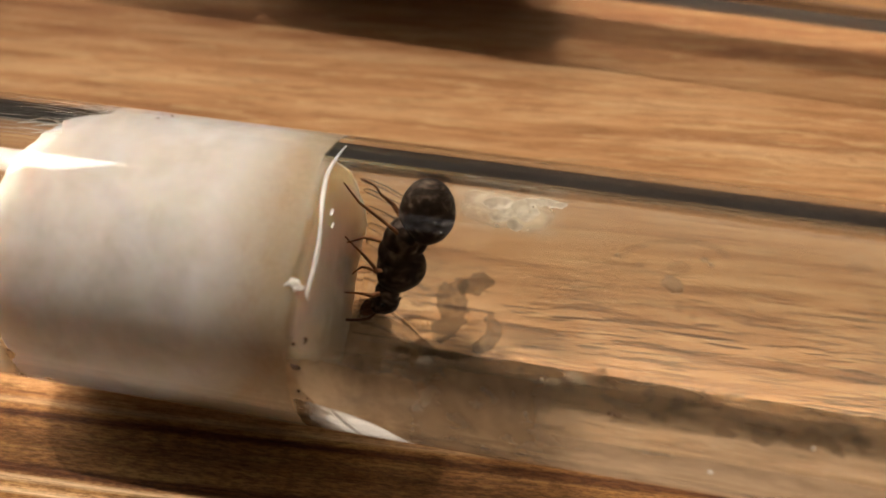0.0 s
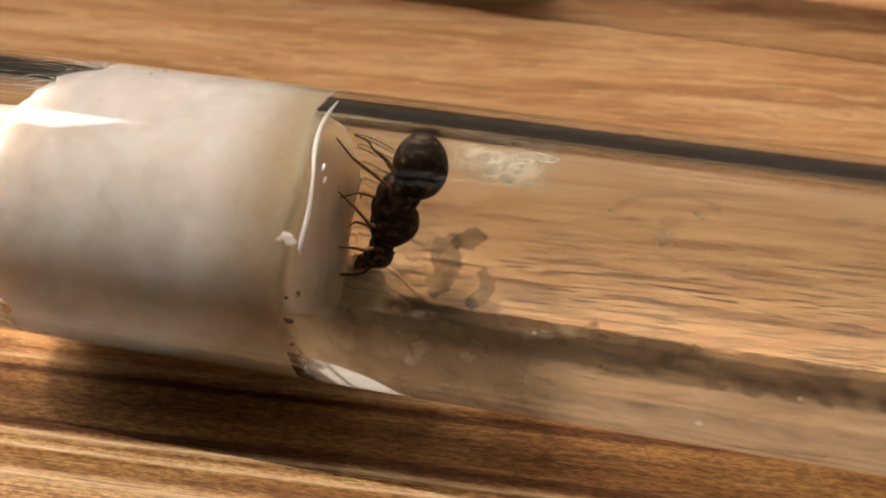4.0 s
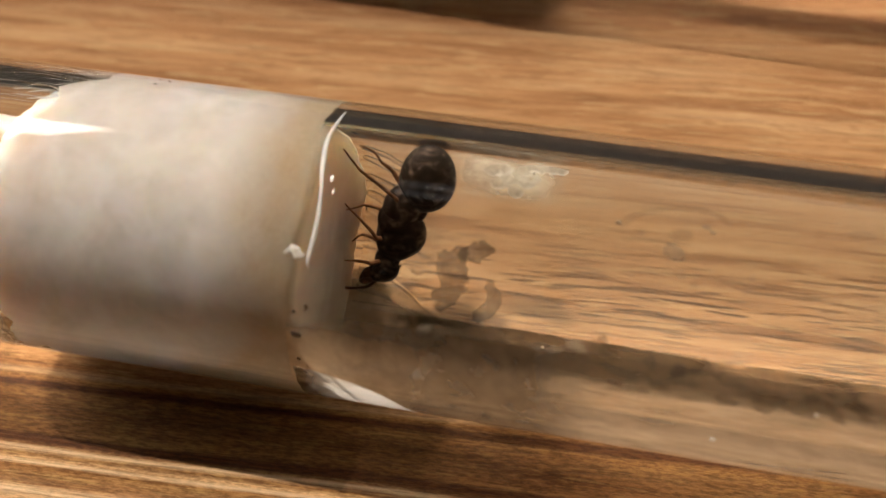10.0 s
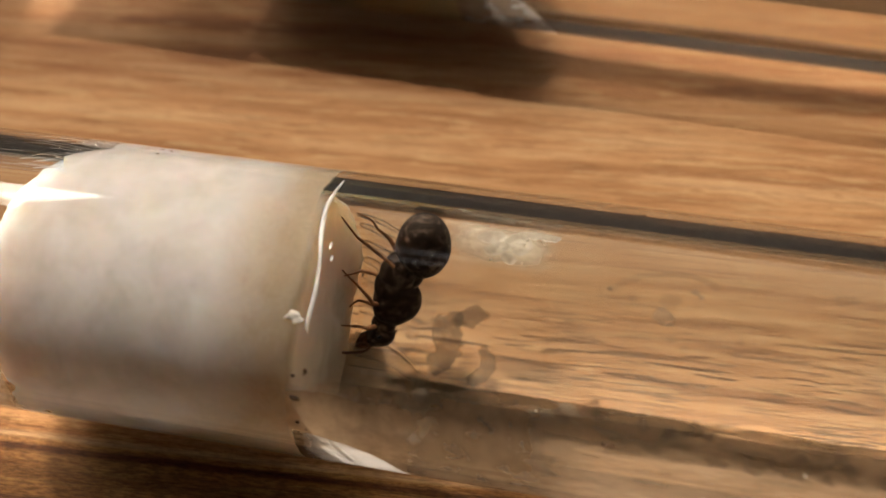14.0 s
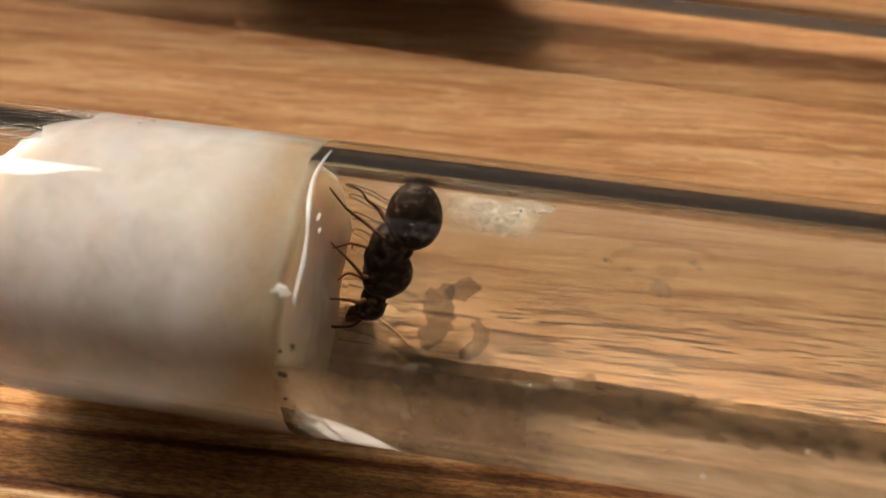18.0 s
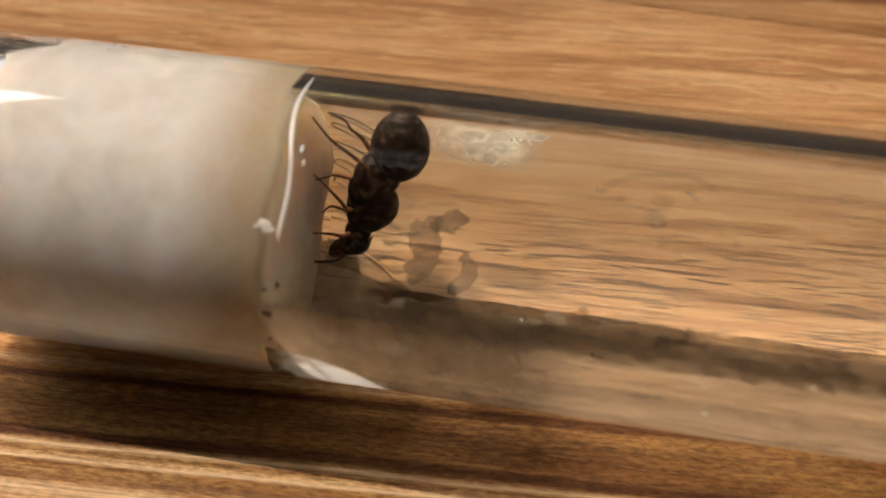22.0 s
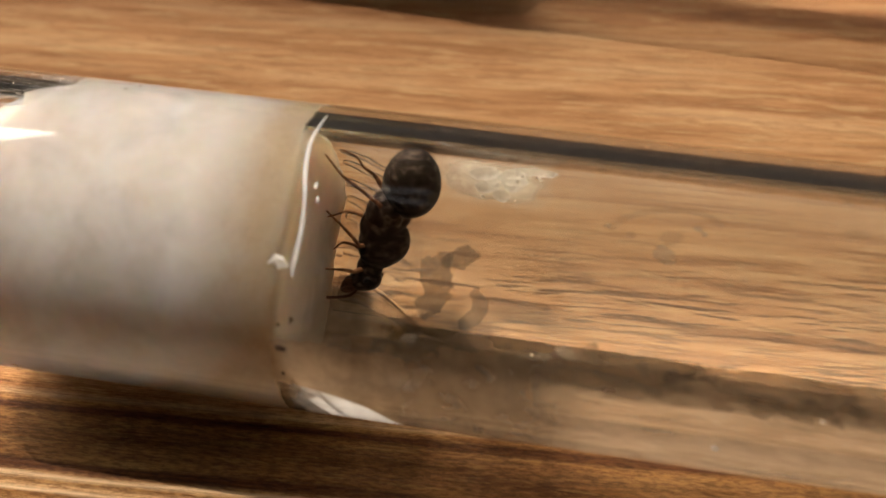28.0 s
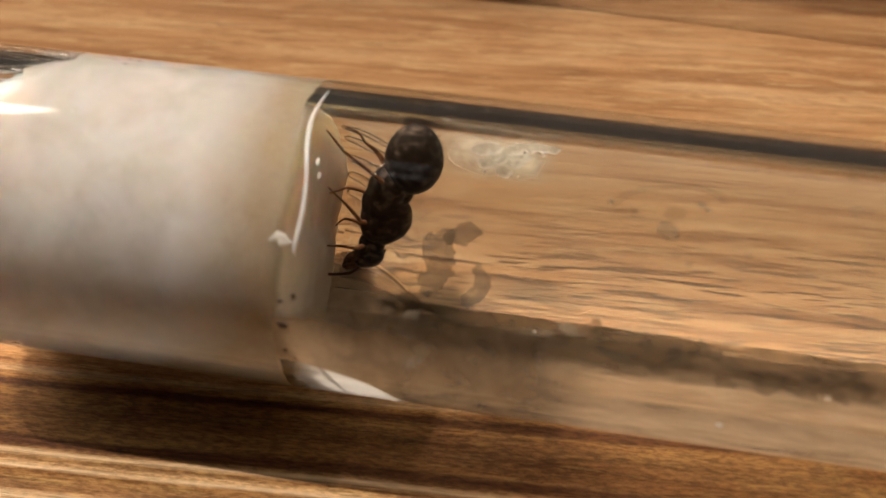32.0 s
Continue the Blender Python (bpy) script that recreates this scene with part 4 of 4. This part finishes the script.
def wet_edge():
    """The puddle's front painted dark for refraction and shade, a pale drop at its corner, and bright and dark lines
    painted for a water ridge.
    """
    front = tagged(new("puddle_edge"), "wet edge of the puddle, painted dark for the refraction there", "water")
    arc = [(-0.5, 1.75), (0.1, 1.72), (0.7, 1.62), (1.3, 1.48), (1.9, 1.28), (2.5, 1.02), (3.0, 0.74), (3.5, 0.42), (3.9, 0.12)]
    part("dark_front", mound([(x, floor_deg(y), 0.42) for x, y in arc], 0.08, seed=70, ragged=0.2), FRONT, front)
    part("pale_drop", mound([(3.55, floor_deg(-0.65), 0.36), (3.75, floor_deg(-0.95), 0.34), (3.9, floor_deg(-0.4), 0.26)], 0.14, seed=72, ragged=0.2), PALEDROP, front, "small pale cloudy drop")
    for shift, r, m in ((0.0, 0.028, AMBERLINE), (-0.15, 0.04, GRITBROWN)):
        P = [(0.3, 2.65), (1.1, 2.45), (1.9, 2.05), (2.6, 1.6), (3.3, 1.0)]
        part("ridge_line", limb([on_wall(x, floor_deg(y + shift), RI - 0.06) for x, y in P], [r * 0.5, r, r, r, r * 0.4], 6), m, front, "thin line painted for a refracting water ridge")
    return front


wet_edge()


def egg_pile():
    rng = random.Random(5)
    pile = tagged(new("egg_pile"), "glistening translucent whitish ant eggs stuck to the glass", "eggs")
    for k, lumps in enumerate((((6.6, 8, .42), (7.3, 12, .5), (7.6, 3, .5), (6.9, -3, .4), (7.9, -8, .4)), ((8.2, 8, .5), (8.7, 14, .45), (8.5, 0, .42), (8.9, 6, .42)), ((9.4, 18, .34), (10.0, 19, .36), (10.6, 18, .32), (8.9, 18, .3)))):
        part("egg_mass", mound(lumps, 0.34, 0.06, 20 + k, 0.18, 0.10), EGGSKIN, pile)
    for k in range(9):
        x = rng.uniform(6.4, 10.4)
        d = rng.uniform(-8, 16) if x < 9.0 else rng.uniform(14, 22)
        big = rng.uniform(0.05, 0.10)
        part("egg", wall_blob(x, d, RI - 0.32 - rng.random() * 0.12, (big * 1.5, big, big), 12, rng.uniform(-70, 70)), EGG, pile)
    return pile


egg_pile()


def specks():
    rng = random.Random(9)
    pts = [(-0.2, -6.0, 11.55, .13), (-0.28, -6.12, 11.4, .07), (-0.86, -6.2, 11.25, .10), (-0.8, -6.68, 10.05, .17), (-1.0, -6.64, 10.15, .07), (-0.75, -6.98, 8.4, .10), (-0.35, -6.95, 7.9, .08),
           (-0.93, -6.9, 6.79, .11), (-11.41, 5.5, 12.57, .10), (-11.73, 4.67, 13.22, .09), (-11.89, 5.71, 12.78, .07), (-11.2, 5.2, 12.7, .06), (-12.6, 5.3, 12.7, .06), (-0.62, 5.1, 11.6, .20)]
    for x, y, z, r in pts:
        ob = part("grit_speck", wall_blob(x, deg_of(y, z), RI + 0.07, (r * rng.uniform(0.9, 1.7), r, r * 0.5), 14, rng.uniform(0, 180), r * 0.9), GRITBROWN if y > -6.15 and y < 0 else GRIT, None)
        tagged(ob, "tiny dark brown dirt speck on the wet cotton edge", "speck", "dirt specks")
    for x, y, z, r in ((20.14, -7.9, 8.49, .12), (10.5, -5.2, 3.2, .07), (24.5, -6.9, 11.0, .06)):
        ob = part("dust_speck", wall_blob(x, deg_of(y, z), RO + 0.02, (r * 1.5, r, r * 0.6), 10, 30, r * 0.5), DUST, None)
        tagged(ob, "pale dust speck on the outside of the glass", "speck", "dust specks")
    # the small white first one stands for a glint on wet debris
    for x, y, r, m in ((10.6, -0.55, .10, EGG), (10.4, -0.8, .40, WETLUMP), (11.3, -0.6, .32, WETLUMP), (12.5, -0.1, .36, WETLUMP), (13.7, 0.3, .42, CRUMB), (14.2, -0.1, .3, CRUMB), (15.05, -2.4, .2, GRIT), (5.1, -1.3, .2, CRUMB), (6.5, -1.0, .15, CRUMB),
                       (18.2, -0.6, .35, CRUMB), (19.6, -0.2, .4, CRUMB), (20.4, -0.5, .3, CRUMB), (9.2, -0.2, .2, CRUMB), (12.2, -0.9, .3, CRUMB), (16.6, -0.3, .3, CRUMB),
                       (22.5, -1.6, .35, CRUMB), (24.0, -1.9, .4, CRUMB), (25.5, -1.2, .3, CRUMB), (26.5, -2.0, .35, CRUMB), (28.0, -1.5, .4, CRUMB), (30.2, -2.1, .45, CRUMB), (31.5, -2.3, .3, CRUMB), (33.5, -1.9, .4, CRUMB), (35.0, -2.2, .5, CRUMB), (37.5, -1.7, .35, CRUMB), (17.3, -2.2, .35, CRUMB), (20.8, -2.4, .4, CRUMB), (23.0, -2.5, .45, CRUMB), (25.0, -2.4, .5, CRUMB), (26.8, -2.6, .3, CRUMB), (2.9, -1.9, .16, GREYBLOB)):
        d = floor_deg(y)
        lumps = [(x, d, r * 1.25), (x + 2.2 * r * rng.uniform(-1, 1), d + 57 * r / RI * rng.uniform(-0.6, 0.6), r * 0.7)]
        ob = part("crumb", mound(lumps, 0.16, 0.04, 40 + x, 0.30, 0.42), m, None)
        tagged(ob, "damp translucent crumb of debris on the tube floor", "crumb", "debris crumbs")
    # water marks: their shade and highlights painted as dark and pale mounds
    arc = [(14.0, -20), (14.6, -13), (15.6, -7), (16.8, -4), (18.1, -2), (19.2, -5), (19.9, -11)]
    drops = [([(xa + (xb - xa) * q / 4, da + (db - da) * q / 4, 0.24) for (xa, da), (xb, db) in zip(arc, arc[1:]) for q in range(4)], DROPSHADE), ([(17.15, -22, 0.5), (17.6, -21, 0.35)], DROPSHADE), ([(16.9, -31, 0.5), (17.3, -34, 0.4)], PALEDROP),
             ([(13.8, -19, 0.22)], PALEDROP), ([(18.6, -14, 0.25), (19.0, -17, 0.2)], PALEDROP), ([(17.6, -44, 0.3)], DROPSHADE), ([(18.4, -48, 0.26)], DROPSHADE), ([(15.1, -23, 0.28)], DROPSHADE), ([(21.5, -40, 0.25)], DROPSHADE),
             ([(26.5, -6, 0.5), (27.2, -5, 0.3)], DROPSHADE)]
    for k, (lumps, m) in enumerate(drops):
        ob = part("water_drop", mound(lumps, 0.12, 0.07, 80 + k, 0.3, 0.15), m, None)
        tagged(ob, "flat dried water mark, its shade and highlight painted in", "water mark", "water marks")


specks()


def condensation_beads():
    """Tiny water beads along the upper far wall of the tube."""
    rng = random.Random(21)
    bm = bmesh.new()
    for k in range(70):
        x = rng.uniform(6, 46)
        d = rng.gauss(30, 5)
        r = rng.uniform(0.05, 0.16)
        a = radians(d)
        T = axis_turn(Vector((0, -math.cos(a), -math.sin(a))), Vector((1, 0, 0)))
        blob(on_wall(x, d, RI - 0.005), (r * rng.uniform(1, 1.8), r, r * 0.5), T, 10, bm=bm)
    ob = tagged(part("water_beads", bm, WATER, None), "tiny clear water beads along the upper glass", "water drops", kind="stuff")
    ob.visible_shadow = False
    return ob


condensation_beads()
